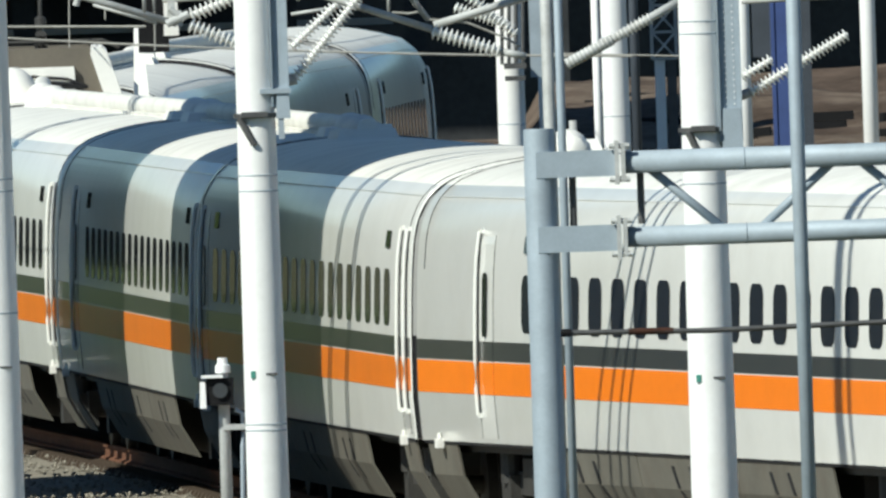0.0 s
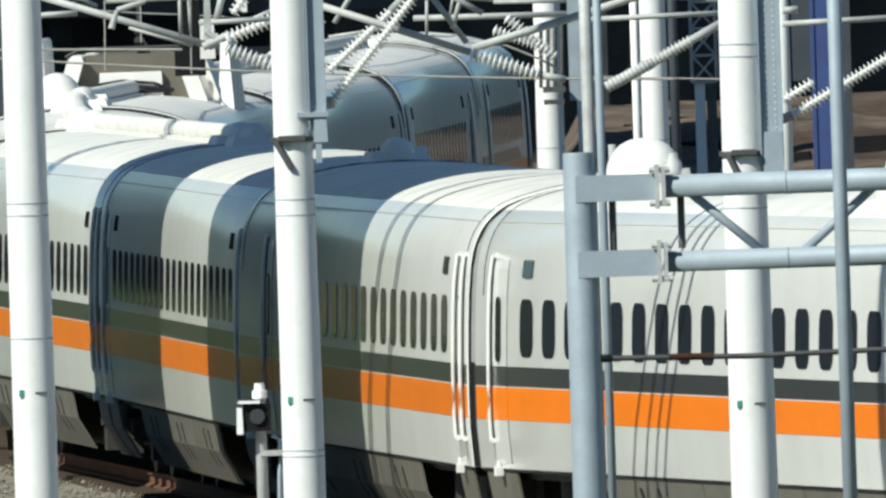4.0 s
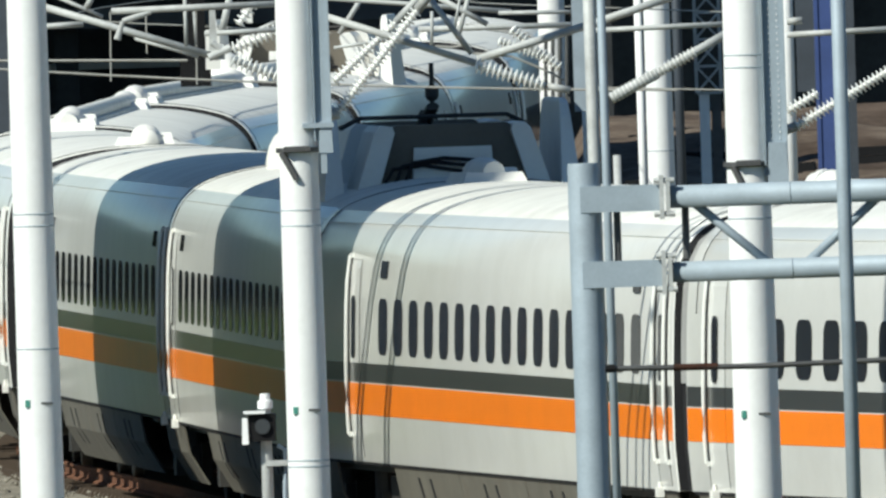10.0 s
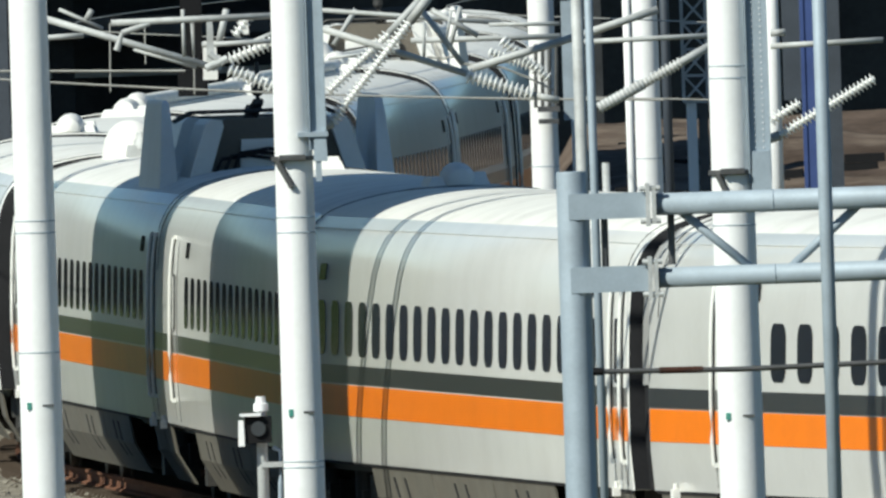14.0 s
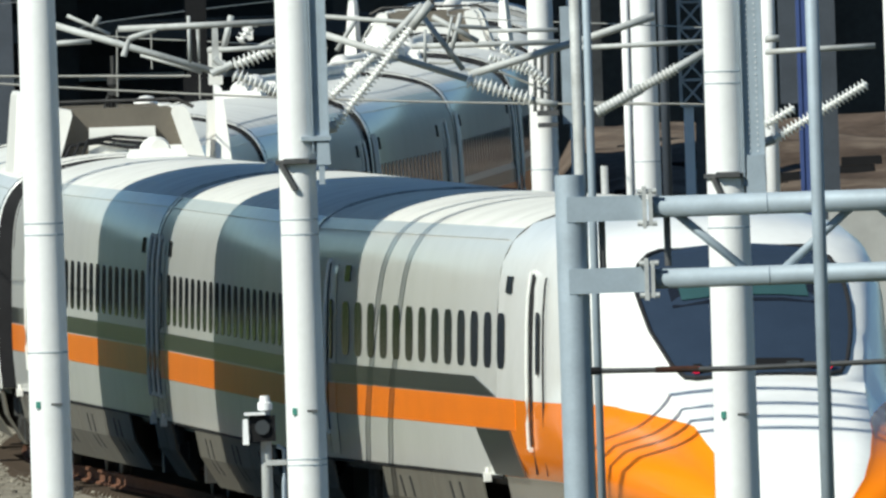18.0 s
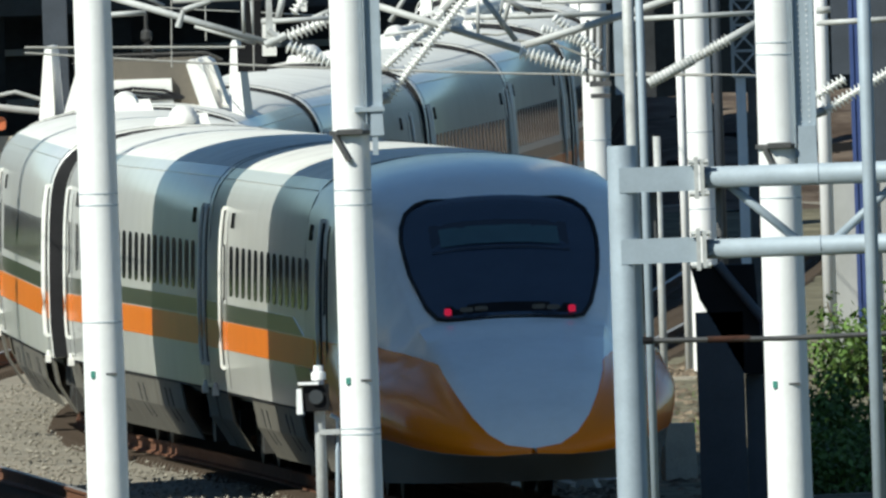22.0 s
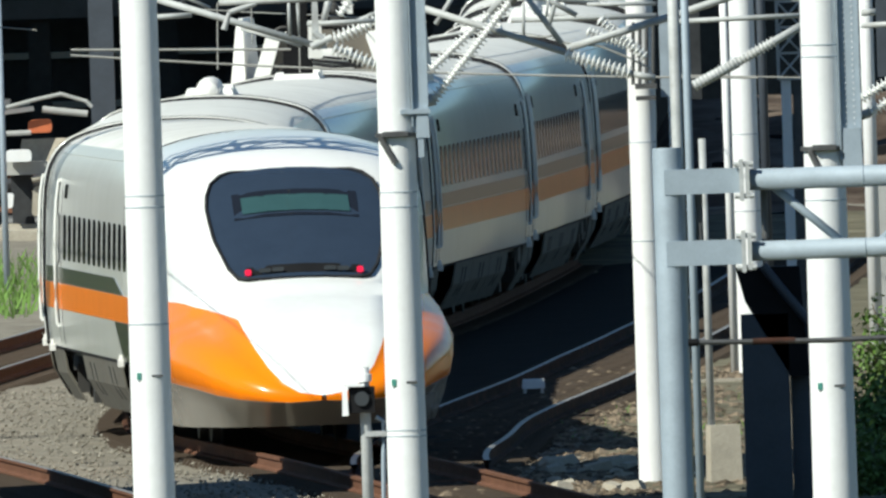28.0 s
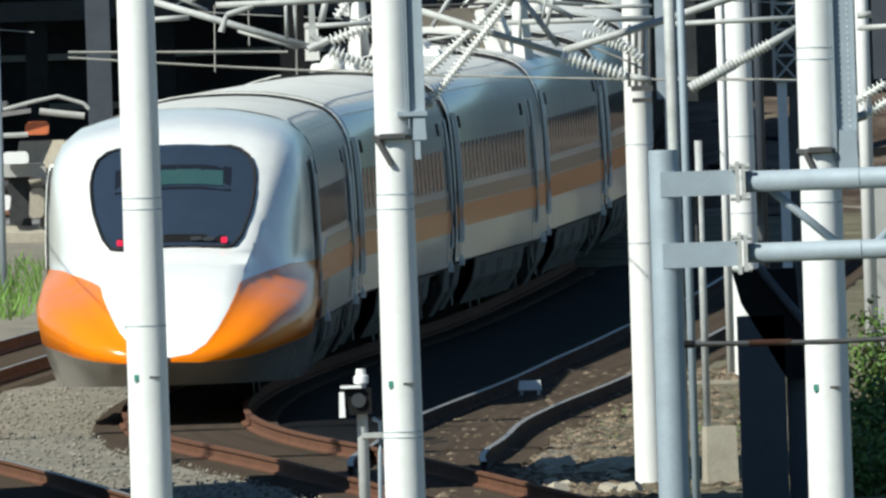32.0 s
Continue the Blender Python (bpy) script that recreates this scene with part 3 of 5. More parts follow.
def shroud_set(car, y):
    """Pantograph with its fairings on the roof, about the place y along the car."""
    for s in (-1, 1):
        f = Form()
        for z, xa, xb, ya, yb in ((3.35, 1.10, 1.31, -3.1, 0.5), (4.22, 1.13, 1.235, -2.68, 0.08), (4.36, 1.135, 1.22, -2.55, -0.05), (4.40, 1.15, 1.20, -2.40, -0.2)):
            f.v += [Vector((s * x, y + k, z)) for x, k in ((xa, ya), (xb, ya), (xb, yb), (xa, yb))]
        for r in range(0, 12, 4):
            f.f += [(r + i, r + (i + 1) % 4, r + 4 + (i + 1) % 4, r + 4 + i) for i in range(4)]
        f.f += [(12, 13, 14, 15), (3, 2, 1, 0)]
        part("side_fairing", f.mesh("side_fairing", CREAM), car, "cream upright pantograph side fairing")
    for e, d in ((-2.9, -1), (1.9, 1)):
        outer = [(-0.80, 3.45), (0.80, 3.45), (0.70, 3.95), (0.62, 4.14), (0.56, 4.18), (-0.56, 4.18), (-0.62, 4.14), (-0.70, 3.95)]
        inner = [(-0.40, 3.5), (0.40, 3.5), (0.37, 3.8), (0.36, 3.9), (0.35, 3.93), (-0.35, 3.93), (-0.36, 3.9), (-0.37, 3.8)]
        n = len(outer)
        f = Form()
        for yy in (y + e - 0.15, y + e + 0.15):
            f.v += [Vector((x, yy, z)) for x, z in outer + inner]
        for i in range(n):
            k = (i + 1) % n
            f.f += [(i, k, n + k, n + i), (2 * n + k, 2 * n + i, 3 * n + i, 3 * n + k), (i, 2 * n + i, 2 * n + k, k), (n + k, 3 * n + k, 3 * n + i, n + i)]
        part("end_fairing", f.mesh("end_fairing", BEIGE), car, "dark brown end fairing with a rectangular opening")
        for s in (-1, 1):
            g = Form().prism([(s * 1.02, 3.42), (s * 0.80, 3.42), (s * 0.59, 4.10), (s * 0.61, 4.17), (s * 0.73, 4.18), (s * 0.79, 4.12)], 1.8, Matrix.Translation((0, y + e - d * 0.55, 0)))
            part("fairing_cheek", g.mesh("fairing_cheek", CREAM), car, "cream sloping cheek of the fairing")
        g = Form().box((0.0, y + e + d * 0.06, 3.70), (0.84, 0.40, 0.50), taper=0.93)
        part("equipment_cover", g.mesh("equipment_cover", CREAM), car, "cream equipment cover in the opening")
    for k in range(3):
        q = 0.10 * k
        lead = Form().chain([(-0.70 + q, y - 3.3, 3.60), (-0.62 + q, y - 3.25, 3.74 + q * 0.3), (-0.3 + q, y - 3.2, 3.77 + q * 0.35), (0.1 + q, y - 3.2, 3.70 + q * 0.5), (0.55, y - 3.15, 3.70)], 0.02, 8)
        part("roof_cable", lead.mesh("roof_cable", RUBBER), car, "thick black high-voltage cable")
    for dx in (-0.45, 0.45):
        for dy in (-0.7, 0.7):
            base = Form().lathe((dx, y + dy, 3.55), (dx, y + dy, 3.88), [(0, 0.10), (0.2, 0.06), (0.3, 0.11), (0.5, 0.06), (0.6, 0.11), (0.8, 0.06), (1, 0.08)], 10)
            part("roof_insulator", base.mesh("roof_insulator", PORCELAIN), car, "white ribbed roof insulator")
    up = 0.0
    arm = Form().box((0, y, 3.92), (1.1, 1.6, 0.06))
    arm.tube((0, y - 0.7, 3.95), (0, y + 0.95 - up * 0.3, 4.15 + up * 0.3), 0.05)
    arm.tube((0.05, y + 0.95 - up * 0.3, 4.15 + up * 0.3), (0.03, y - 0.4, 4.34 + up), 0.035).tube((-0.05, y + 0.95 - up * 0.3, 4.15 + up * 0.3), (-0.03, y - 0.4, 4.34 + up), 0.035)
    arm.tube((0, y - 0.35, 4.30), (0.0, y - 0.35, 4.78), 0.025).lathe((0, y - 0.35, 4.40), (0, y - 0.35, 4.56), [(0, 0.04), (0.25, 0.07), (0.8, 0.07), (1, 0.03)], 12).lathe((0, y + 0.85, 4.12), (0, y + 0.85, 4.30), [(0, 0.04), (0.3, 0.07), (0.7, 0.07), (1, 0.04)], 12)
    for k in (-0.45, -0.2):
        arm.chain([(-0.95, y + k, 4.14), (-0.75, y + k, 4.24), (0.75, y + k, 4.24), (0.95, y + k, 4.14)], 0.024)
    part("pantograph", arm.mesh("pantograph", STEELDARK), car, "dark pantograph arm with its contact strips")


# the streamlined nose: each row gives, at a distance from the tip, the crown's height, the hood's half width and drop,
# the shoulder's half width and height, the cheek's half width and the lip's height
NOSE = [
    (0.00, 0.66, 0.02, 0.002, 0.025, 0.655, 0.03, 0.60), (0.04, 0.71, 0.28, 0.012, 0.33, 0.685, 0.40, 0.585), (0.12, 0.83, 0.46, 0.02, 0.56, 0.775, 0.68, 0.60),
    (0.35, 1.02, 0.61, 0.03, 0.78, 0.92, 0.97, 0.63), (0.75, 1.24, 0.73, 0.04, 0.97, 1.10, 1.22, 0.68),
    (1.30, 1.47, 0.83, 0.05, 1.10, 1.26, 1.40, 0.74), (2.10, 1.74, 0.90, 0.07, 1.19, 1.40, 1.61, 0.80),
    (2.90, 1.98, 0.98, 0.09, 1.28, 1.50, 1.70, 0.83), (3.60, 2.40, 1.07, 0.11, 1.38, 1.58, 1.735, 0.86),
    (4.30, 2.83, 1.16, 0.14, 1.47, 1.64, 1.745, 0.90), (5.00, 3.21, 1.22, 0.17, 1.54, 1.69, 1.74, 0.95),
    (5.60, 3.43, 1.26, 0.18, 1.60, 1.72, 1.725, 0.95), (6.40, 3.56, 1.27, 0.19, 1.65, 1.73, 1.705, 0.95),
    (7.60, 3.63, 1.27, 0.20, 1.685, 1.73, 1.69, 0.95), (9.00, 3.65, 1.27, 0.20, 1.69, 1.73, 1.69, 0.95),
    (10.4, 3.65, 1.27, 0.20, 1.69, 1.73, 1.69, 0.95)]


def nose_row(y):
    for a, b in zip(NOSE, NOSE[1:]):
        if a[0] <= y <= b[0]:
            k = (y - a[0]) / (b[0] - a[0])
            k = k * k * (3 - 2 * k) * 0.35 + k * 0.65
            return [p + (q - p) * k for p, q in zip(a, b)]
    return list(NOSE[-1])


def nose_ring(y):
    """Half section from the crown down to the skirt's foot: (x, z) pairs."""
    _, zt, hx, drop, sx, sz, w, lip = nose_row(y)
    hz = zt - drop
    pts = []
    for k in (0.0, 0.25, 0.5, 0.75, 1.0):
        pts.append((hx * k, zt - drop * k ** 2.2))
    blend = min(max((y - 2.4) / 3.6, 0.0), 1.0)
    blend = blend * blend * (3 - 2 * blend)
    for k, rx, rz in ((0.2, 1.47, 3.29), (0.38, 1.585, 3.08), (0.55, 1.635, 2.86), (0.72, 1.67, 2.4), (0.87, 1.685, 2.0)):
        lx, lz = hx + (sx - hx) * (k ** 1.5), hz + (sz - hz) * (1 - (1 - k) ** 1.25)
        rz = sz + (rz - 1.73) / (3.45 - 1.73) * (hz - sz)
        rx = hx + (rx - 1.27) / (1.69 - 1.27) * (sx - hx)
        pts.append((lx + (rx - lx) * blend, lz + (rz - lz) * blend))
    pts.append((sx, sz))
    zc = sz - 0.42 * (sz - lip)
    pts += [(sx + (w - sx) * 0.7, sz - 0.16 * (sz - lip)), (w, zc), (w * 0.995, zc - 0.45 * (zc - lip)), (w * 0.97, lip), (w * 0.955, lip - 0.02), (w * 0.93, 0.6 * lip + 0.4 * 0.3), (w * 0.86, 0.30)]
    return pts


def end_car(label):
    """A driving car; its tip is at y = 0 and its inner end at y = 27.2."""
    car = thing("train_end_car", label, "train car", group="cars of the train")
    ys = [0.0, 0.04, 0.12, 0.22, 0.35, 0.5, 0.75, 1.0, 1.3, 1.65, 2.1, 2.5, 3.0, 3.4, 3.8, 4.2, 4.6, 5.0, 5.5, 6.0, 6.5, 7.0, 7.6, 8.2, 8.8, 9.4, 10.4]
    ys = sorted({*ys, *(2.2 + 0.14 * i for i in range(12)), 8.5, 9.1, 9.7})
    rings = [nose_ring(y) for y in ys]
    n = len(rings[0])
    v, f, paint, band = [], [], [], []
    for y, ring in zip(ys, rings):
        # orange lies outside the hood, below a line that climbs to the side stripe
        line = 1.49 + 0.235 * min(max((y - 1.1) / 2.9, 0.0), 1.0)
        low = 14.0
        marks = [min(p - 4.0, (line - z) / 0.06, low - p) for p, (x, z) in enumerate(ring)]
        tuck = [max(0.0, 1.0 - y / 3.2) * (0.0, 0.06, 0.5, 0.85)[max(0, p - 14)] for p in range(n)]
        v += [(-x, y + d, z) for (x, z), d in reversed(list(zip(ring, tuck))[1:])] + [(x, y + d, z) for (x, z), d in zip(ring, tuck)]
        paint += list(reversed(marks[1:])) + marks
        foot = [float(p) - 14.0 for p in range(n)]
        band += list(reversed(foot[1:])) + foot
    full = 2 * n - 1
    for s in range(len(ys) - 1):
        for i in range(full - 1):
            f.append((s * full + i, s * full + i + 1, (s + 1) * full + i + 1, (s + 1) * full + i))
    f.append(tuple(range(full)))
    me = mesh_of("nose", v, f, NOSEPAINT)
    for name, values in (("livery", paint), ("foot", band)):
        me.attributes.new(name, "FLOAT", "POINT").data.foreach_set("value", values)
    part("nose", soft_edges(me, 60), car, "glossy white streamlined nose with orange cheeks")
    y0, y1 = 10.4, 27.22
    part("body", body_mesh(y0, y1, True), car)
    for s in (-1, 1):
        part("orange_stripe", stripe_mesh("orange_stripe", s, y0 - 1.4, y1 - 0.05, 1.42, 1.73, ORANGE), car, "bright orange stripe")
        c = Form()
        slant_skin(c, s, (10.5, y1 - 0.05), (12.2, y1 - 0.05), 1.745, 1.93, 0.012)
        part("charcoal_stripe", c.mesh("charcoal_stripe", CHARCOAL), car, "charcoal stripe that ends before the cab")
        wedge = Form()
        slant_skin(wedge, s, (8.4, 10.8), (9.4, 12.05), 0.965, 1.415, 0.022)
        part("charcoal_wedge", wedge.mesh("charcoal_wedge", CHARCOAL), car, "slanted charcoal panel before the orange cheek")
    sk = Form().box((0, 18.5, 0.62), (2.5, 15.5, 0.62)).box((0, 18, 0.9), (3.0, 17.0, 0.1))
    part("underframe", sk.mesh("underframe", STEELDARK), car)
    fit_out(car, y0, y1, [22.95 - 1.075 * i for i in range(13)], [24.15], [22.9], (10.2, 22.6), [(12.3, 16.4), (16.44, 20.5), (24.75, 27.0)], None)
    # cab doors
    for s in (-1, 1):
        grab_rail(car, s, 7.75, 1.25, 3.0)
        part("side_display", SIGN, car, "dark destination display", at=flank_at(s, 9.5, 2.86))
        part("slit_window", SLIT, car, "narrow dark cab door window", at=flank_at(s, 7.2, 2.3, 0.0))
        for yy in (6.75, 7.6):
            part("cab_door_seam", skin(Form(), s, yy, yy + 0.025, 1.0, 2.95, 0.008).mesh("cab_door_seam", RUBBER), car, "black seam of the cab door")
    # windscreen: lies on the hood
    cols = [-1, -0.93, -0.8, -0.6, -0.35, 0, 0.35, 0.6, 0.8, 0.93, 1]
    wy = [2.92, 2.98, 3.2, 3.5, 3.8, 4.1, 4.4, 4.65, 4.85, 5.0, 5.06]
    half = [0.66, 0.76, 0.86, 0.93, 0.98, 1.01, 1.02, 1.0, 0.94, 0.82, 0.70]

    def hood_z(x, y):
        ring = nose_ring(y)
        for (xa, za), (xb, zb) in zip(ring, ring[1:]):
            if xa <= abs(x) <= xb:
                return za + (zb - za) * (abs(x) - xa) / (xb - xa)
        return ring[0][1]

    def on_hood(y, x, up):
        z = hood_z(x, y)
        slope = (hood_z(x, y + 0.05) - hood_z(x, y - 0.05)) / 0.1
        nrm = Vector((0.35 * x, -slope, 1.0)).normalized()
        return Vector((x, y, z)) + nrm * up

    v, f = [], []
    for y, h in zip(wy, half):
        v += [on_hood(y, c * h, 0.02) for c in cols]
    for j in range(len(wy) - 1):
        for i in range(len(cols) - 1):
            a = j * len(cols) + i
            f.append((a, a + 1, a + 1 + len(cols), a + len(cols)))
    part("windscreen", mesh_of("windscreen", v, f, SCREEN, True), car, "large dark curved windscreen")
    for s in (-1, 1):
        for k, (x, big) in enumerate(((0.645, True), (0.45, False), (0.30, False))):
            p = on_hood(3.02, s * x, 0.03)
            lamp = Form().prism(rounded(0.075 if big else 0.14, 0.075 if big else 0.05, 0.02, 2), 0.02)
            part("tail_lamp" if big else "head_lamp", lamp.mesh("lamp", REDGLOW if big else LAMPDARK), car, "glowing red tail lamp" if big else "unlit headlamp", at=Matrix.Translation(p + Vector((0, -0.02, 0.03))))
    disp = [on_hood(4.12, 0.62 * c, 0.03) for c in (-1, -0.5, 0, 0.5, 1)] + [on_hood(4.48, 0.62 * c, 0.03) for c in (-1, -0.5, 0, 0.5, 1)]
    rim = [on_hood(4.04, 0.72 * c, 0.026) for c in (-1, -0.5, 0, 0.5, 1)] + [on_hood(4.58, 0.72 * c, 0.026) for c in (-1, -0.5, 0, 0.5, 1)]
    part("blind_frame", mesh_of("blind_frame", rim, [(i, i + 1, i + 6, i + 5) for i in range(4)], BLINDFRAME), car, "black frame of the sun blind")
    dash = [on_hood(3.0, 0.60 * c, 0.024) for c in (-1, -0.5, 0, 0.5, 1)] + [on_hood(3.16, 0.66 * c, 0.024) for c in (-1, -0.5, 0, 0.5, 1)]
    part("lamp_panel", mesh_of("lamp_panel", dash, [(i, i + 1, i + 6, i + 5) for i in range(4)], BLACK), car, "black lamp panel at the foot of the windscreen")
    edge = [on_hood(y, h, 0.03) for y, h in zip(wy, half)] + [on_hood(y, -h, 0.03) for y, h in reversed(list(zip(wy, half)))]
    part("windscreen_seal", Form().chain(edge + edge[:1], 0.022, 6).mesh("windscreen_seal", RUBBER), car, "black rubber windscreen seal")
    part("cab_blind", mesh_of("cab_blind", disp, [(i, i + 1, i + 6, i + 5) for i in range(4)], DISPLAY), car, "teal sun blind behind the windscreen")
    # coupler fairing seam and front skirt
    bellows(car, y1 + 0.14)
    return car


REAR = end_car("white high-speed train end car, orange nose, red tail lamps lit")
CARS, plain = [], {}
for k in range(10):
    # the cars carry their pantograph fairings and domes at mirrored places along the train; the cable duct runs over some
    shroud = {2: -5.0, 7: 5.0}.get(k, 0)
    domes = {2: 10.6, 7: -10.6}.get(k, 0)
    duct = True if k >= 5 else False if k in (1, 4) else None
    kind = (duct, k % 2 == 0)
    if shroud or domes or kind not in plain:
        c = middle_car(shroud, domes, *kind)
        if not (shroud or domes):
            plain[kind] = c
    else:
        c = copy_thing(plain[kind], Matrix.Identity(4))
    CARS.append(c)
FRONT = copy_thing(REAR, Matrix.Identity(4))
tagged(FRONT, "white high-speed train leading car far round the bend")


def car_pose(mid, turn=False, half=8.75):
    ax, ay = on_line(mid - half)
    bx, by = on_line(mid + half)
    h = math.degrees(math.atan2(bx - ax, by - ay))
    return pose((ax + bx) / 2, (ay + by) / 2, rise(mid), 0, 0, -h + (180 if turn else 0))


def motions():
    times = [i * 0.8 for i in range(41)]
    for k, car in enumerate(CARS):
        walk(car, [(t, car_pose(run(t) + 12.5 + 25.0 * k)) for t in times])
    # the end cars are posed by their tips
    walk(REAR, [(t, car_pose(run(t) - 11.0) @ Matrix.Translation((0, -16.4, 0))) for t in times])
    walk(FRONT, [(t, car_pose(run(t) + 250 + 11.0, True) @ Matrix.Translation((0, -16.4, 0))) for t in times])


# ---- tracks ----
def rail_track(name, label, a0, a1, offset, top=RAILTOP, step=1.0, web=RUST):
    base = thing(name, label, "railway track", kind="structure")
    prof = [(-0.07, -0.17), (0.07, -0.17), (0.07, -0.15), (0.012, -0.13), (0.012, -0.045), (0.036, -0.035), (0.036, -0.002), (0.03, 0.0), (-0.03, 0.0), (-0.036, -0.002), (-0.036, -0.035), (-0.012, -0.045), (-0.012, -0.13), (-0.07, -0.15)]
    for g in (-0.7535, 0.7535):
        v, f, mi = [], [], []
        n = int((a1 - a0) / step)
        for i in range(n + 1):
            a = a0 + i * step
            for px, pz in prof:
                x, y = on_line(a, offset(a) + g + px)
                v.append((x, y, pz + rise(a)))
        m = len(prof)
        for i in range(n):
            for j in range(m):
                q = (j + 1) % m
                f.append((i * m + j, i * m + q, (i + 1) * m + q, (i + 1) * m + j))
                mi.append(1 if j in (6, 7, 8) else 0)
        me = mesh_of("rail", v, f, [web, top])
        me.polygons.foreach_set("material_index", mi)
        part("rail", me, base, "rusty flat-bottomed rail")
    sl = Form().box((0, 0, -0.235), (2.4, 0.24, 0.13), taper=0.94).mesh("sleeper", SLEEPER)
    a = a0
    while a < a1:
        x, y = on_line(a, offset(a))
        part("sleeper", sl, base, at=pose(x, y, rise(a), 0, 0, -math.degrees(heading(a))))
        a += 0.62
    return base


def branch_offset(a):
    turnout = ((60, 0.0), (72, 0.1), (83, 0.5), (87, 0.95), (100, 2.35), (115.5, 3.8), (127.5, 4.5), (140, 4.85), (160, 4.85), (180, 4.6), (240, 4.4))
    xs, os = [k[0] for k in turnout], [k[1] for k in turnout]
    return sum(float(np.interp(a + d, xs, os)) for d in (-6, -4, -2, 0, 2, 4, 6)) / 7


rail_track("main_track", "main railway track with rusty rails on gravel", 45, 235, lambda a: 0.0, top=RUST)
rail_track("branch_track", "curved branch track with rusty rails", 80, 235, branch_offset, web=DARKRUST)
rail_track("side_track", "side track with brown rails in gravel", 45, 200, lambda a: -4.3)

# near-black sheet painting in the shade between the main line and the branch, and clods of earth beyond it
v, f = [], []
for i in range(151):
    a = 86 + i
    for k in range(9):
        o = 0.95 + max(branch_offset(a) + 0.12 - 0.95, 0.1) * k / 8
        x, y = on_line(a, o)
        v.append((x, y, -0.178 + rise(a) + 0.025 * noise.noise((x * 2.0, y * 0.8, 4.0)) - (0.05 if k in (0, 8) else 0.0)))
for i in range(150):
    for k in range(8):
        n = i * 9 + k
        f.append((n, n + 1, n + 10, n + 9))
tagged(new("shaded_trackbed", mesh_of("shaded_trackbed", v, f, SHADEBED, True)), "near-black sheet for the shade between the tracks", "ground", kind="structure")
rng = random.Random(77)
v, f = [], []
for i in range(5200):
    a = rng.uniform(55, 150)
    o = branch_offset(a) + rng.uniform(-0.6, 4.5) * rng.choice((1.0, 0.5))
    x, y = on_line(a, o)
    r = rng.uniform(0.015, 0.045) * rng.choice((1, 1, 1.7))
    n = len(v)
    for dx, dy, dz in ((1, 0, 0), (-1, 0, 0), (0, 1, 0), (0, -1, 0), (0, 0, 1), (0, 0, -1)):
        v.append((x + dx * r * rng.uniform(0.8, 2.2), y + dy * r * rng.uniform(0.8, 2.2), -0.2 + rise(a) + dz * r * rng.uniform(0.4, 0.9)))
    f += [(n, n + 2, n + 4), (n + 2, n + 1, n + 4), (n + 1, n + 3, n + 4), (n + 3, n, n + 4)]
tagged(new("earth_clods", mesh_of("earth_clods", v, f, CLOD)), "loose brown clods and small stones on earth", "earth", kind="stuff")

# ballast stones near the camera's side of the curve
rng = random.Random(5)
v, f = [], []
for i in range(9000):
    a, o = rng.uniform(60, 150), rng.uniform(-9, -0.6)
    x, y = on_line(a, o)
    r = rng.uniform(0.012, 0.032)
    n = len(v)
    for dx, dy, dz in ((1, 0, 0), (-1, 0, 0), (0, 1, 0), (0, -1, 0), (0, 0, 1), (0, 0, -1)):
        v.append((x + dx * r * rng.uniform(0.6, 1.3), y + dy * r * rng.uniform(0.6, 1.3), -0.2 + rise(a) + dz * r * rng.uniform(0.5, 1.0)))
    f += [(n, n + 2, n + 4), (n + 2, n + 1, n + 4), (n + 1, n + 3, n + 4), (n + 3, n, n + 4), (n + 2, n, n + 5), (n + 1, n + 2, n + 5), (n + 3, n + 1, n + 5), (n, n + 3, n + 5)]
tagged(new("ballast_stones", mesh_of("ballast_stones", v, f, STONE)), "loose grey-brown ballast stones", "gravel", kind="stuff")


# ---- concrete masts and steel posts ----
def mast(at_xy, foot, top, r_top, r_foot, label, rings=(), z_plate=None, group="concrete masts"):
    """A tapered round mast with joint rings."""
    x, y = at_xy
    base = thing("concrete_mast", label, "mast", Matrix.Translation((x, y, foot)), group)
    h = top - foot
    f = Form().lathe((0, 0, 0), (0, 0, h), [(0, r_foot), (1, r_top)], 24)
    part("shaft", soft_edges(f.mesh("shaft", CONCRETE), 50), base)
    for z in rings:
        k = (z - foot) / h
        r = r_foot + (r_top - r_foot) * k
        part("joint_ring", Form().lathe((0, 0, z - foot - 0.006), (0, 0, z - foot + 0.006), [(0, r), (0.3, r + 0.004), (0.7, r + 0.004), (1, r)], 24).mesh("joint_ring", GALV), base, "thin grey band")
    if z_plate:
        k = (z_plate - foot) / h
        r = r_foot + (r_top - r_foot) * k
        pl = Form().box((-r * 0.55, -r * 0.88, z_plate - foot), (0.04, 0.02, 0.06))
        part("number_plate", pl.mesh("number_plate", TEAL), base, "small green enamel plate")
        bars = Form().box((r * 0.35, -r * 0.96, z_plate - foot), (0.10, 0.01, 0.02))
        part("plate_lettering", bars.mesh("plate_lettering", IRON), base)
    return base


def collar(base, z, r, reach, s=1):
    """A dark bracket arm clamped to a mast."""
    f = Form().lathe((0, 0, z - 0.02), (0, 0, z + 0.02), [(0, r + 0.03), (1, r + 0.03)], 24)
    f.box((s * reach * 0.5 - s * 0.05, -r - 0.03, z + 0.01), (reach + 0.1, 0.06, 0.045))
    f.tube((s * (reach + 0.02), -r, z - 0.02), (s * 0.02, -r - 0.02, z - 0.24), 0.028)
    return part("bracket_collar", f.mesh("bracket_collar", IRON), base, "dark iron bracket clamped round the mast")


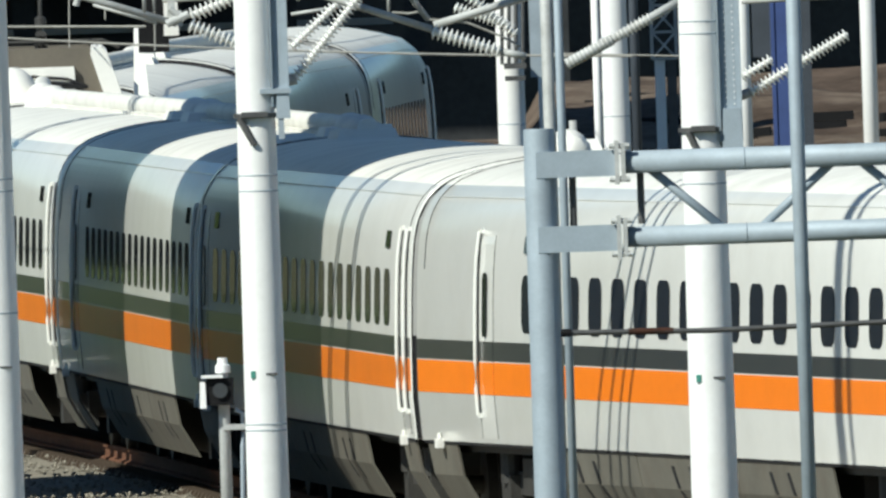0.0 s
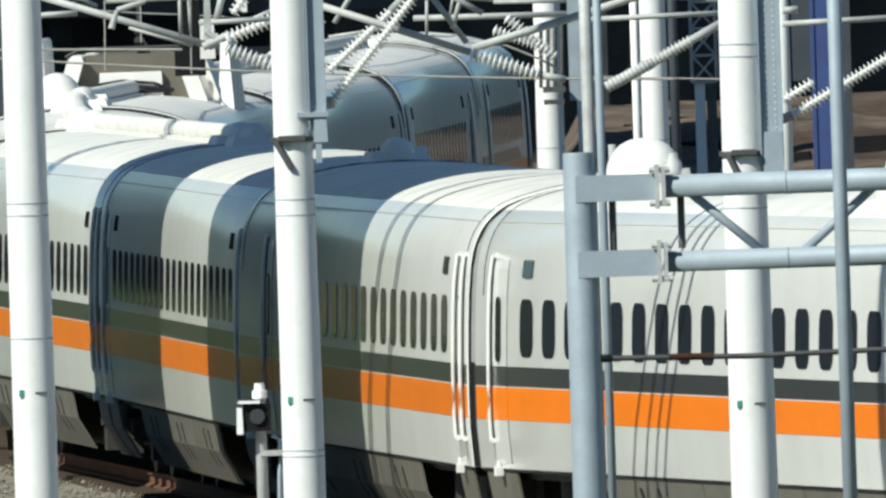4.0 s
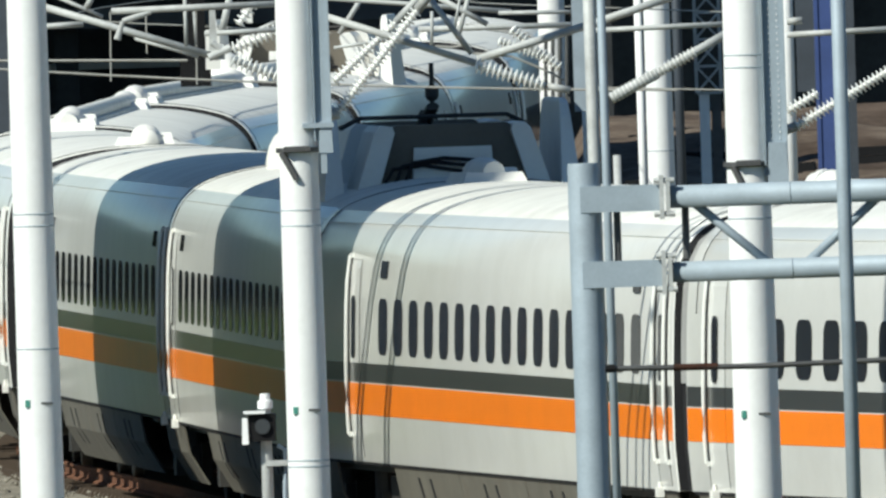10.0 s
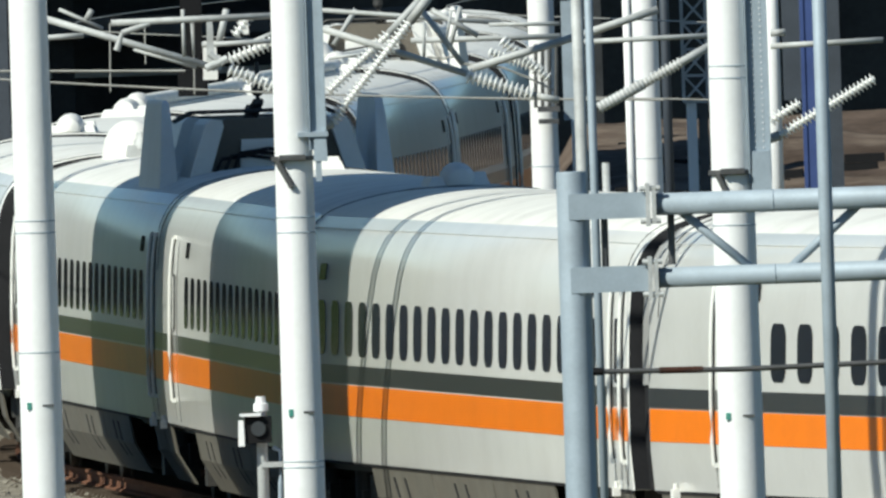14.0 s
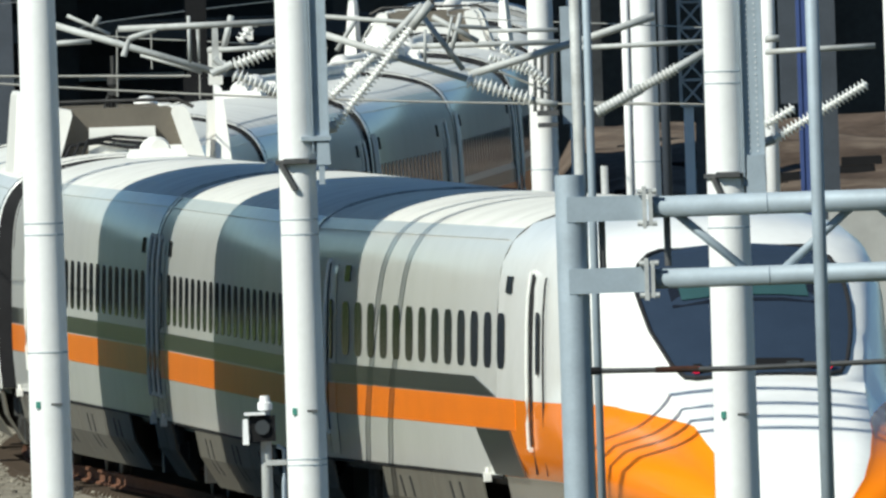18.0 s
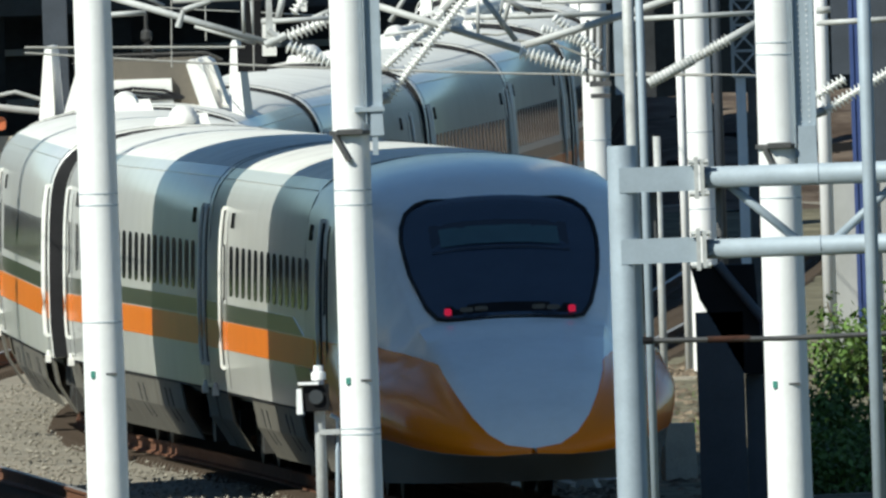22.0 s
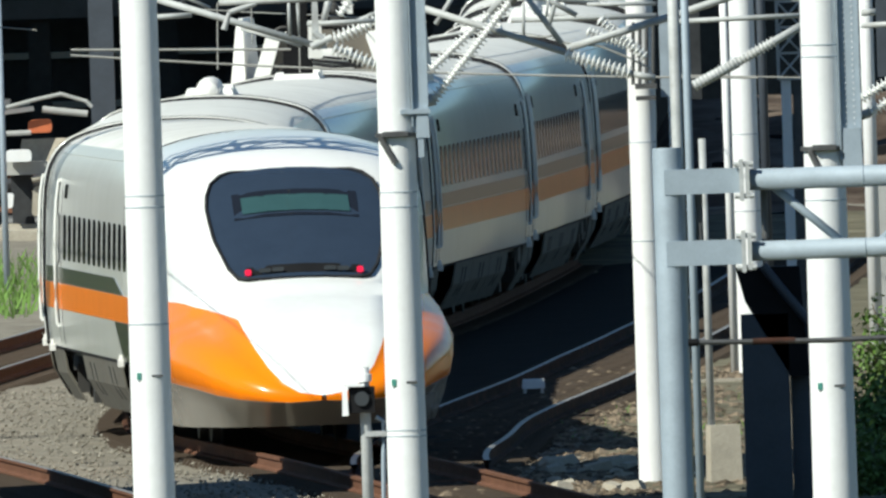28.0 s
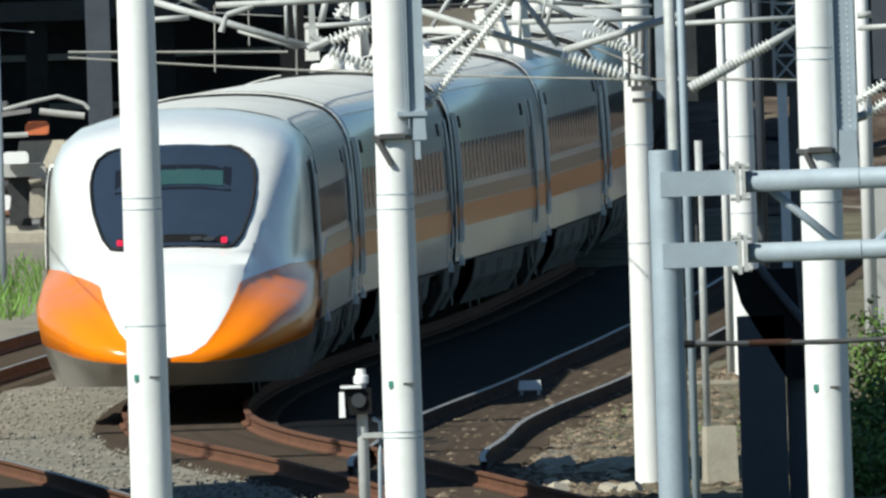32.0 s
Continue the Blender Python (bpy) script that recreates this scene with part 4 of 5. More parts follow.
def channel(base, x, y, z0, z1, w=0.15, holes=True):
    """A perforated steel channel fixed beside a mast."""
    u = [(-w / 2, -0.06), (-w / 2 + 0.012, -0.06), (-w / 2 + 0.012, -0.012), (w / 2 - 0.012, -0.012), (w / 2 - 0.012, -0.06), (w / 2, -0.06), (w / 2, 0.0), (-w / 2, 0.0)]
    f = Form().prism(u, z1 - z0, Matrix.Translation((x, y, (z0 + z1) / 2)) @ Matrix.Rotation(radians(90), 4, "X") @ Matrix.Diagonal((1, 1, -1, 1)))
    part("steel_channel", f.mesh("steel_channel", GALV), base, "grey galvanised steel channel")
    if holes:
        g = Form()
        z = z0 + 0.1
        while z < z1 - 0.05:
            for dx in (-0.035, 0.035):
                g.tube((x + dx, y - 0.010, z), (x + dx, y - 0.018, z), 0.0065, sides=8)
            z += 0.05
        tagged(part("bolt_strip", g.mesh("bolt_strip", CONCRETE), base, "two rows of pale bolts"), kind="stuff")


def rib_string(a, b, r=0.06, pitch=0.055, name="insulator_string", parent=None, label="white ribbed porcelain insulator"):
    """A long insulator with sheds between its metal ends."""
    a, b = Vector(a), Vector(b)
    n = max(3, int((b - a).length / pitch))
    rings = [(0.0, r * 0.35)]
    for i in range(n):
        k = (i + 0.5) / n
        w = 0.5 / n
        rings += [(k - w * 0.75, r * 0.42), (k - w * 0.2, r), (k + w * 0.15, r * 0.96), (k + w * 0.3, r * 0.45)]
    rings.append((1.0, r * 0.35))
    return part(name, Form().lathe(a, b, rings, 12).mesh(name, PORCELAIN), parent, label)


def xyz(p, base):
    """A world place in a standing thing's own space."""
    return Vector(p) - base.matrix_basis.translation


def arm(base, a, b, r, name="cantilever_tube", material=GALVPALE, label="pale steel cantilever tube"):
    return part(name, Form().tube(xyz(a, base), xyz(b, base), r, sides=12).mesh(name, material, True), base, label)


M0 = mast((-3.391, 300.00, 3.836)[:2], -0.3, 9.0, 0.15, 0.19, "tall white concrete mast beside the bend", (3.0, 4.02, 4.12), 2.55)
M1 = mast((-1.173, 300.00, 3.762)[:2], -0.3, 9.0, 0.14, 0.185, "tall white concrete mast carrying a cantilever", (1.95, 2.0, 3.95, 4.08), 2.42)
M2 = mast((2.487, 292.00, 3.737)[:2], -0.3, 9.0, 0.15, 0.20, "white concrete mast behind the steel gantry", (3.98, 4.1, 5.2, 5.3), 2.40)
M3 = mast((1.239, 387.00, 3.490)[:2], -0.3, 9.0, 0.13, 0.165, "white concrete mast beside the far track", (2.5, 3.6), None)
M4 = mast((2.779, 455.00, 3.127)[:2], -0.3, 9.0, 0.15, 0.18, "white concrete mast on the far side of the yard", (2.0, 3.0, 4.0), None)
# out of view; added to cast the dark band on the near flank
mast((-5.55, 319.35), -0.3, 15.2, 0.15, 0.20, "unseen tall concrete mast that shades the train", (3.0, 4.0))
collar(M1, 4.88, 0.16, 0.12, -1)
collar(M2, 4.72, 0.17, 0.1, -1)
channel(M1, 0.21, -0.10, 4.95, 7.5, 0.15, False)
channel(M2, 0.23, -0.10, 4.62, 7.5, 0.19)
cl = Form().box((0.23, -0.12, 4.98), (0.12, 0.1, 0.26), taper=0.8).box((0.17, -0.14, 5.08), (0.26, 0.08, 0.04)).box((0.21, -0.13, 4.78), (0.05, 0.06, 0.2))
part("clamp_box", cl.mesh("clamp_box", GALV), M1, "steel clamp plate under the channel")
cl = Form().box((0.24, -0.12, 4.72), (0.17, 0.1, 0.34), taper=0.85)
part("clamp_box", cl.mesh("clamp_box", GALV), M2, "steel clamp plate under the channel")

# cantilevers and insulators on the masts
rib_string(xyz((-0.841, 300.00, 4.878), M1), xyz((-0.149, 300.00, 5.706), M1), 0.058, 0.040, parent=M1)
rib_string(xyz((-0.869, 303.00, 5.114), M1), xyz((-0.334, 303.00, 5.592), M1), 0.058, 0.040, parent=M1)
arm(M1, (-0.149, 300.00, 5.706), (0.031, 300.00, 5.925), 0.04)
arm(M1, (-0.334, 303.00, 5.592), (-0.040, 303.00, 5.890), 0.035)
arm(M1, (-0.902, 301.00, 5.670), (0.323, 301.00, 5.244), 0.030)
arm(M1, (-0.940, 300.00, 4.858), (-0.822, 300.00, 4.878), 0.05)
rib_string(xyz((0.323, 301.00, 5.230), M1), xyz((0.893, 301.00, 5.038), M1), 0.068, 0.046, parent=M1)
arm(M1, (0.893, 301.00, 5.038), (1.103, 301.00, 4.993), 0.03)
arm(M1, (0.339, 302.00, 5.270), (1.266, 302.00, 5.522), 0.034)
arm(M1, (1.266, 302.00, 5.522), (1.979, 302.00, 5.733), 0.034)
arm(M1, (-0.147, 304.00, 5.524), (1.142, 304.00, 5.519), 0.025)
arm(M1, (-0.066, 301.00, 5.830), (0.293, 301.00, 5.325), 0.025)
arm(M1, (0.288, 303.00, 5.808), (0.181, 303.00, 5.434), 0.02)
rib_string(xyz((0.632, 303.00, 5.513), M1), xyz((1.031, 303.00, 5.160), M1), 0.058, 0.040, parent=M1)
arm(M1, (-1.017, 305.00, 5.818), (0.641, 305.00, 5.644), 0.02)

# the cantilever between the first two masts
arm(M1, (-3.310, 306.00, 5.807), (-1.847, 306.00, 5.330), 0.030)
arm(M1, (-2.731, 305.00, 5.756), (-1.280, 305.00, 5.774), 0.028)
arm(M1, (-3.387, 306.00, 5.638), (-2.981, 306.00, 5.653), 0.024)
arm(M1, (-1.966, 307.00, 5.528), (-1.296, 307.00, 5.544), 0.022)
arm(M1, (-2.109, 305.00, 5.854), (-2.109, 305.00, 5.440), 0.016)
rib_string(xyz((-1.738, 306.00, 5.316), M1), xyz((-1.306, 306.00, 5.130), M1), 0.068, 0.046, parent=M1)
rib_string(xyz((-1.737, 308.00, 5.380), M1), xyz((-1.300, 308.00, 5.548), M1), 0.068, 0.046, parent=M1)
cb = Form().box(xyz((-1.846, 306.00, 5.377), M1), (0.11, 0.10, 0.13), taper=0.8).box(xyz((-1.887, 306.00, 5.579), M1), (0.07, 0.06, 0.38), taper=0.7)
cb.tube(xyz((-1.93, 305.95, 5.33), M1), xyz((-1.74, 305.95, 5.41), M1), 0.035, sides=10).tube(xyz((-1.90, 305.95, 5.46), M1), xyz((-1.78, 305.95, 5.36), M1), 0.028, sides=10)
part("cantilever_joint", cb.mesh("cantilever_joint", GALVPALE), M1, "pale cast joint of the cantilever")
hook = Form().tube(xyz((-2.691, 305.00, 5.516), M1), xyz((-2.639, 305.00, 5.667), M1), 0.03, 0.02).tube(xyz((-2.639, 305.00, 5.667), M1), xyz((-2.398, 305.00, 5.744), M1), 0.025)
part("registration_hook", hook.mesh("registration_hook", GALVPALE), M1, "curved registration arm clamp")

for p, q, r in (((0.037, 303.00, 5.788), (0.435, 303.00, 5.553), 0.024), ((0.210, 302.00, 5.787), (0.160, 302.00, 5.539), 0.012), ((-0.028, 302.00, 5.682), (-0.038, 302.00, 5.381), 0.014), ((0.530, 304.00, 5.639), (1.140, 304.00, 5.628), 0.018), ((-2.552, 306.00, 5.515), (-2.014, 306.00, 5.340), 0.014), ((-2.044, 306.00, 5.727), (-2.035, 306.00, 5.441), 0.008), ((-3.209, 308.00, 5.875), (-2.831, 308.00, 5.695), 0.016), ((-2.922, 308.00, 5.861), (-2.972, 308.00, 5.776), 0.026), ((-1.747, 308.00, 5.827), (-1.829, 308.00, 5.517), 0.03), ((-1.594, 309.00, 5.503), (-1.301, 309.00, 5.619), 0.02), ((-0.616, 306.00, 5.799), (-0.816, 306.00, 5.496), 0.022), ((-0.871, 307.00, 5.372), (-0.390, 307.00, 5.428), 0.014), ((0.580, 304.00, 5.310), (0.889, 304.00, 5.319), 0.012)):
    arm(M1, p, q, r, "stay_tube", GALVPALE, "thin steel stay of the cantilever")
rib_string(xyz((-1.682, 308.00, 5.589), M1), xyz((-1.547, 308.00, 5.767), M1), 0.055, 0.04, parent=M1)
rib_string(xyz((0.520, 303.00, 5.413), M1), xyz((0.968, 303.00, 5.237), M1), 0.05, 0.036, parent=M1)
droop = Form().chain([xyz(p, M1) for p in ((-0.010, 302.00, 5.390), (0.131, 302.00, 5.376), (0.263, 302.00, 5.395), (0.280, 302.00, 5.324), (0.622, 302.00, 5.284), (0.877, 302.00, 5.172), (1.062, 302.00, 5.072))], 0.011)
part("jumper_wire", droop.mesh("jumper_wire", WIRE), M1, "thin drooping jumper wire")
for p, w, h in (((-1.911, 309.00, 5.379), 0.13, 0.34), ((-1.632, 310.00, 5.692), 0.05, 0.16), ((-1.594, 310.00, 5.671), 0.05, 0.16)):
    part("clamp_plate", Form().box(xyz(p, M1), (w, 0.05, h), taper=0.9).mesh("clamp_plate", CREAM), M1, "pale clamp plate")

# the second mast's cantilever
rib_string(xyz((2.879, 292.00, 4.707), M2), xyz((3.690, 292.00, 5.158), M2), 0.055, 0.038, parent=M2)
rib_string(xyz((2.834, 294.00, 4.815), M2), xyz((3.091, 294.00, 4.958), M2), 0.055, 0.038, parent=M2)
arm(M2, (2.741, 292.00, 4.666), (2.888, 292.00, 4.711), 0.04)
arm(M2, (1.409, 295.00, 4.960), (1.797, 295.00, 5.154), 0.045)
rib_string(xyz((1.409, 295.00, 4.960), M2), xyz((2.12, 295.00, 5.325), M2), 0.052, 0.036, parent=M2)
arm(M2, (1.797, 295.00, 5.154), (2.383, 295.00, 5.465), 0.035)
arm(M2, (1.308, 296.00, 5.514), (2.393, 296.00, 5.533), 0.022)
arm(M2, (2.874, 296.00, 5.425), (3.821, 296.00, 5.449), 0.024)
arm(M2, (2.878, 296.00, 5.535), (3.002, 296.00, 5.540), 0.03)
# fittings on the far mast
for i in range(4):
    fx = Form().tube(xyz((1.286, 386.60, 4.938), M3) + Vector(((i - 1.5) * 0.075, 0, 0)), xyz((1.263, 386.60, 4.246), M3) + Vector(((i - 1.5) * 0.075, 0, 0)), 0.02)
    part("cable", fx.mesh("cable", IRON), M3, "dark cable down the mast")
fx = Form().box(xyz((1.292, 386.50, 4.228), M3), (0.24, 0.2, 0.06)).box(xyz((1.288, 386.50, 4.095), M3), (0.22, 0.2, 0.05))
part("cable_clamp", fx.mesh("cable_clamp", IRON), M3, "dark cable clamp")
fx = Form().box(xyz((1.551, 386.60, 4.749), M3), (0.19, 0.06, 1.3))
part("steel_channel", fx.mesh("steel_channel", GALV), M3, "grey steel channel")


# ---- steel gantry ----
def gantry():
    x, y, _ = (1.103, 280.00, 4.586)
    top = (1.086, 280.00, 4.586)[2]
    g = thing("steel_gantry", "blue-grey tubular steel gantry with a braced double boom", "gantry", Matrix.Translation((x, y, -0.3)))
    part("post", soft_edges(Form().lathe((0, 0, 0), (0, 0, top + 0.3), [(0, 0.128), (0.995, 0.12), (1, 0.115)], 24).mesh("post", GALV), 50), g, "thick round galvanised post")

    def L(p):
        return Vector(p) - Vector((x, y, -0.3))

    zu, zl = L((1.434, 280.00, 4.304)).z, L((1.415, 280.00, 3.720)).z
    x1, x2, x3 = L((1.194, 280.00, 4.312)).x, L((1.696, 280.00, 4.295)).x, 6.0
    for z, r in ((zu, 0.088), (zl, 0.08)):
        part("arm_plate", Form().box(((x1 + x2) / 2 - 0.06, -0.10, z), (x2 - x1 + 0.12, 0.05, 0.205)).mesh("arm_plate", GALV), g, "flat welded arm plate")
        fl = Form().box((x2 + 0.01, -0.05, z), (0.035, 0.28, 0.34)).box((x2 + 0.06, -0.05, z), (0.03, 0.26, 0.3))
        for dz in (-0.13, 0.13):
            fl.tube((x2 - 0.05, -0.16, z + dz), (x2 + 0.11, -0.16, z + dz), 0.022, sides=8)
        part("flange", fl.mesh("flange", GALVPALE), g, "bolted flange")
        part("boom_tube", Form().tube((x2 + 0.05, -0.05, z), (x3, -0.05, z), r, sides=24).mesh("boom_tube", GALV, True), g, "long horizontal boom tube")
        for k in (1.0, 2.4, 3.8):
            part("boom_collar", Form().lathe((x2 + k, -0.05, z), (x2 + k + 0.012, -0.05, z), [(0, r), (0.4, r + 0.005), (1, r)], 24).mesh("boom_collar", GALV), g)
    span = 1.352
    xx = x2 + 0.2
    for i in range(4):
        part("brace", Form().tube((xx, 0.02, zu), (xx + span / 2, 0.02, zl), 0.035, sides=12).mesh("brace", GALV, True), g, "slanting brace tube")
        part("brace", Form().tube((xx + span / 2 + 0.2, 0.02, zl), (xx + span + 0.2, 0.02, zu), 0.035, sides=12).mesh("brace", GALV, True), g, "slanting brace tube")
        xx += span + 0.3
    for dx in (-0.03, 0.14):
        part("hanger", Form().tube((x2 + dx + 0.05 - (0.36 if dx < 0 else 0), 0.08, zu), (x2 + dx + 0.05 - (0.36 if dx < 0 else 0), 0.08, zl + 0.1), 0.028).mesh("hanger", IRON), g, "dark upright hanger")
    return g


gantry()


def slim_post(p, r, label, material=GALV, top=9.0):
    b = thing("slim_post", label, "post", Matrix.Translation((p[0], p[1], -0.3)), "slim steel posts")
    part("tube", Form().lathe((0, 0, 0), (0, 0, top), [(0, r), (1, r)], 16).mesh("tube", material, True), b)
    part("foot_plate", Form().box((0, 0, 0.08), (0.35, 0.35, 0.04)).mesh("foot_plate", material), b)
    return b


slim_post((1.206, 283.00, 4.509), 0.048, "slim pale galvanised post behind the gantry", GALVPALE)
slim_post((1.326, 289.00, 4.446), 0.034, "slim grey-green cable post", GALV)
slim_post((3.077, 276.00, 3.909), 0.055, "slim blue-grey post before the gantry boom", GALV)
slim_post((1.619, 393.00, 3.786), 0.06, "white slim post beside the far mast", CONCRETE)
slim_post((2.052, 420.00, 0.920), 0.045, "pale slim post in the yard", GALVPALE, 3.6)
slim_post((2.552, 456.00, 0.365), 0.05, "white slim post by the yard wall", CONCRETE, 6.5)



def lattice_mast(p, w, z0, z1, label):
    b = thing("lattice_mast", label, "mast", Matrix.Translation((p[0], p[1], -0.3)))
    part("lower_post", Form().box((-w * 0.2, 0, (z0 + 0.3) / 2), (w * 0.42, 0.14, z0 + 0.3)).mesh("lower_post", CONCRETE), b, "white lower post")
    part("lower_channel", Form().box((w * 0.28, 0.05, (z0 + 0.3) / 2), (w * 0.4, 0.1, z0 + 0.3)).mesh("lower_channel", IRON), b, "dark channel beside the post")
    for s in (-1, 1):
        for d in (-0.1, 0.1):
            part("leg", Form().box((s * w / 2, d, (z0 + z1) / 2 + 0.3), (0.035, 0.035, z1 - z0)).mesh("leg", GALVPALE), b)
    z, k = z0 + 0.3, 1
    while z < z1:
        for d in (-0.1, 0.1):
            part("lacing", Form().tube((-k * w / 2, d, z), (k * w / 2, d, z + w * 1.1), 0.014, sides=6).mesh("lacing", GALVPALE), b)
        part("lacing", Form().tube((k * w / 2, -0.1, z), (-k * w / 2, -0.1, z + w * 1.1), 0.014, sides=6).mesh("lacing", GALVPALE), b)
        part("tie", Form().box((0, -0.1, z), (w, 0.02, 0.03)).mesh("tie", GALVPALE), b)
        z, k = z + w * 1.1, -k
    return b


lattice_mast((2.997, 400.00, 4.177), 0.27, (2.996, 400.00, 4.146)[2], 7.5, "slim grey lattice mast with a white lower post")
# unseen too: added for the second, thinner band of shade
slim_post((-5.50, 318.85), 0.07, "unseen tall slim post that shades the train", GALV, 15.4)
slim_post((6.180, 470.00, 3.519), 0.10, "white slim post at the yard's edge", CONCRETE)
slim_post((4.260, 440.00, 3.263), 0.085, "cream slim post behind the gantry", CONCRETE)
slim_post((3.064, 460.00, 3.125), 0.06, "dark steel post behind the far mast", NAVY)
slim_post((-8.109, 540.00, 2.892), 0.05, "slim grey post near the scrap heap", GALV, 5.2)

# the taut cable rod beside the gantry
rx = (1.216, 282.00, 2.958)
rod = thing("feeder_cable", "dark taut feeder cable fixed to a slim post", "cable", Matrix.Translation(rx))
part("rod", Form().chain([(0, 0, 0), (1.2, 0.1, -0.02), (2.6, 0.2, 0.0), (5.0, 0.4, 0.06)], 0.022, 8).mesh("rod", IRON), rod)
part("sleeve", Form().tube((-0.03, 0, 0), (0.10, 0, 0), 0.032).mesh("sleeve", BLACK), rod, "black end sleeve")
part("sleeve", Form().tube((0.55, 0.05, -0.008), (0.9, 0.08, -0.012), 0.027).mesh("sleeve", DARKRUST), rod, "brown sleeve")


# ---- signal ----
def signal():
    x, y, z = (-1.671, 330.00, 1.675)
    s = thing("ground_signal", "small railway signal with a black head on a grey post", "signal", Matrix.Translation((x, y, -0.3)))
    h = z + 0.3
    part("post", Form().lathe((0, 0, 0), (0, 0, h + 0.42), [(0, 0.06), (0.9, 0.05), (1, 0.045)], 16).mesh("post", GALVPALE, True), s)
    part("head", Form().box((-0.03, -0.06, h + 0.11), (0.25, 0.16, 0.25)).mesh("head", BLACK), s, "black signal head")
    part("hood", Form().box((-0.19, -0.08, h + 0.08), (0.06, 0.2, 0.24), taper=0.8).box((-0.10, -0.1, h + 0.25), (0.2, 0.2, 0.025)).mesh("hood", CONCRETE), s, "pale hood beside the head")
    part("cap", Form().lathe((0, 0, h + 0.28), (0, 0, h + 0.42), [(0, 0.07), (0.5, 0.07), (0.55, 0.05), (1, 0.045)], 14).mesh("cap", CONCRETE), s, "pale cap")
    part("conduit", Form().chain([(0.10, 0, h - 0.06), (0.17, 0, h - 0.10), (0.16, 0, h - 0.4), (0.12, 0, 0.0)], 0.025).mesh("conduit", GALV), s, "bent cable conduit")
    part("clamp", Form().box((0.09, -0.02, h - 0.22), (0.2, 0.1, 0.05)).mesh("clamp", GALVPALE), s)
    part("lens", Form().tube((-0.03, -0.14, h + 0.12), (-0.03, -0.17, h + 0.12), 0.07, sides=16).mesh("lens", LAMPDARK), s, "unlit lens")
    return s


signal()


# ---- overhead wires ----
def wire(label, a, b, r=0.012, sag=0.0):
    a, b = Vector(a), Vector(b)
    pts = [a.lerp(b, i / 10) - Vector((0, 0, sag * 4 * (i / 10) * (1 - i / 10))) for i in range(11)]
    o = pts[0].copy()
    ob = tagged(new("overhead_wire", Form().chain([p - o for p in pts], r, 6).mesh("overhead_wire", WIRE)), label, "wire", "overhead wires")
    ob.location = o
    return ob


wire("thin pale overhead wire across the yard", (-4.117, 310.00, 5.349), (-2.138, 310.00, 5.288))
wire("thin pale overhead wire across the yard", (-4.145, 312.00, 5.288), (2.066, 312.00, 4.878), 0.011, 0.05)
wire("thin grey dropper wire", (-2.785, 310.00, 5.730), (-2.800, 310.00, 5.127), 0.008)
wire("thin grey dropper wire", (-2.050, 310.00, 5.754), (-2.063, 310.00, 5.078), 0.008)
wire("thin grey dropper wire", (-2.480, 310.00, 5.744), (-2.483, 310.00, 5.358), 0.008)
wire("thin pale overhead wire across the yard", (1.338, 312.00, 4.926), (2.552, 312.00, 4.861), 0.008)
for off, z in ((0.0, 5.05), (-4.3, 5.1), (4.6, 5.1)):
    pts = []
    for a in range(70, 240, 10):
        x, y = on_line(a, off)
        pts.append(Vector((x, y, z)))
    tagged(new("contact_wire", Form().chain(pts, 0.008, 6).mesh("contact_wire", WIRE)), "thin pale contact wire above the track", "wire", "overhead wires")
hang = (-2.203, 330.00, 5.036)
hb = thing("junction_box", "black junction box hung from the overhead gantry", "box", Matrix.Translation(hang))
part("case", Form().box((0, 0, 0), (0.28, 0.2, 0.24)).mesh("case", BLACK), hb)
part("hanger", Form().box((0, 0, 0.6), (0.20, 0.1, 1.0)).mesh("hanger", BLACK), hb, "black hanger plates")

# lattice portal across the tracks, above the view; its shade falls on the passing roofs
def portal(x, y, z, left, right):
    p = thing("lattice_portal", "grey lattice portal beam spanning the tracks", "portal", Matrix.Translation((x, y, -0.3)))
    for e in (left, right):
        part("post", Form().lathe((e, 0, 0), (e, 0, z + 0.9), [(0, 0.17), (1, 0.13)], 16).mesh("post", CONCRETE), p, "white concrete post")
    for dy, dz in ((-0.28, 0.0), (0.28, 0.0), (-0.28, 0.62), (0.28, 0.62)):
        part("chord", Form().tube((left, dy, z + 0.3 + dz), (right, dy, z + 0.3 + dz), 0.055, sides=8).mesh("chord", GALV), p)
    k, xx = 1, left
    while xx < right - 0.1:
        for dy in (-0.28, 0.28):
            part("lacing", Form().tube((xx, dy, z + 0.3 + (0 if k > 0 else 0.62)), (xx + 0.5, dy, z + 0.3 + (0.62 if k > 0 else 0)), 0.042, sides=6).mesh("lacing", GALV), p)
        part("lacing", Form().tube((xx, -0.28 * k, z + 0.3), (xx + 0.5, 0.28 * k, z + 0.3), 0.042, sides=6).mesh("lacing", GALV), p)
        xx, k = xx + 0.5, -k
    return p


portal(-8.65, 403.9, 7.2, -6.0, 15.0)
portal(-8.65, 422.9, 7.2, -6.0, 15.0)


def tube_portal(x, y, z, left, right, spans, r=0.06):
    """A lighter portal whose beam is a few parallel tubes, at the given places along the track."""
    p = thing("tube_portal", "grey tubular portal beam spanning the tracks", "portal", Matrix.Translation((x, y, -0.3)), "tube portals")
    for e in (left, right):
        part("post", Form().lathe((e, 0, 0), (e, 0, z + 0.5), [(0, 0.17), (1, 0.13)], 16).mesh("post", CONCRETE), p, "white concrete post")
        part("head_plate", Form().box((e, sum(spans) / len(spans), z + 0.3), (0.2, spans[-1] - spans[0] + 0.3, 0.1)).mesh("head_plate", GALV), p)
    for d in spans:
        part("chord", Form().tube((left, d, z + 0.3), (right, d, z + 0.3), r, sides=10).mesh("chord", GALV), p)
    return p


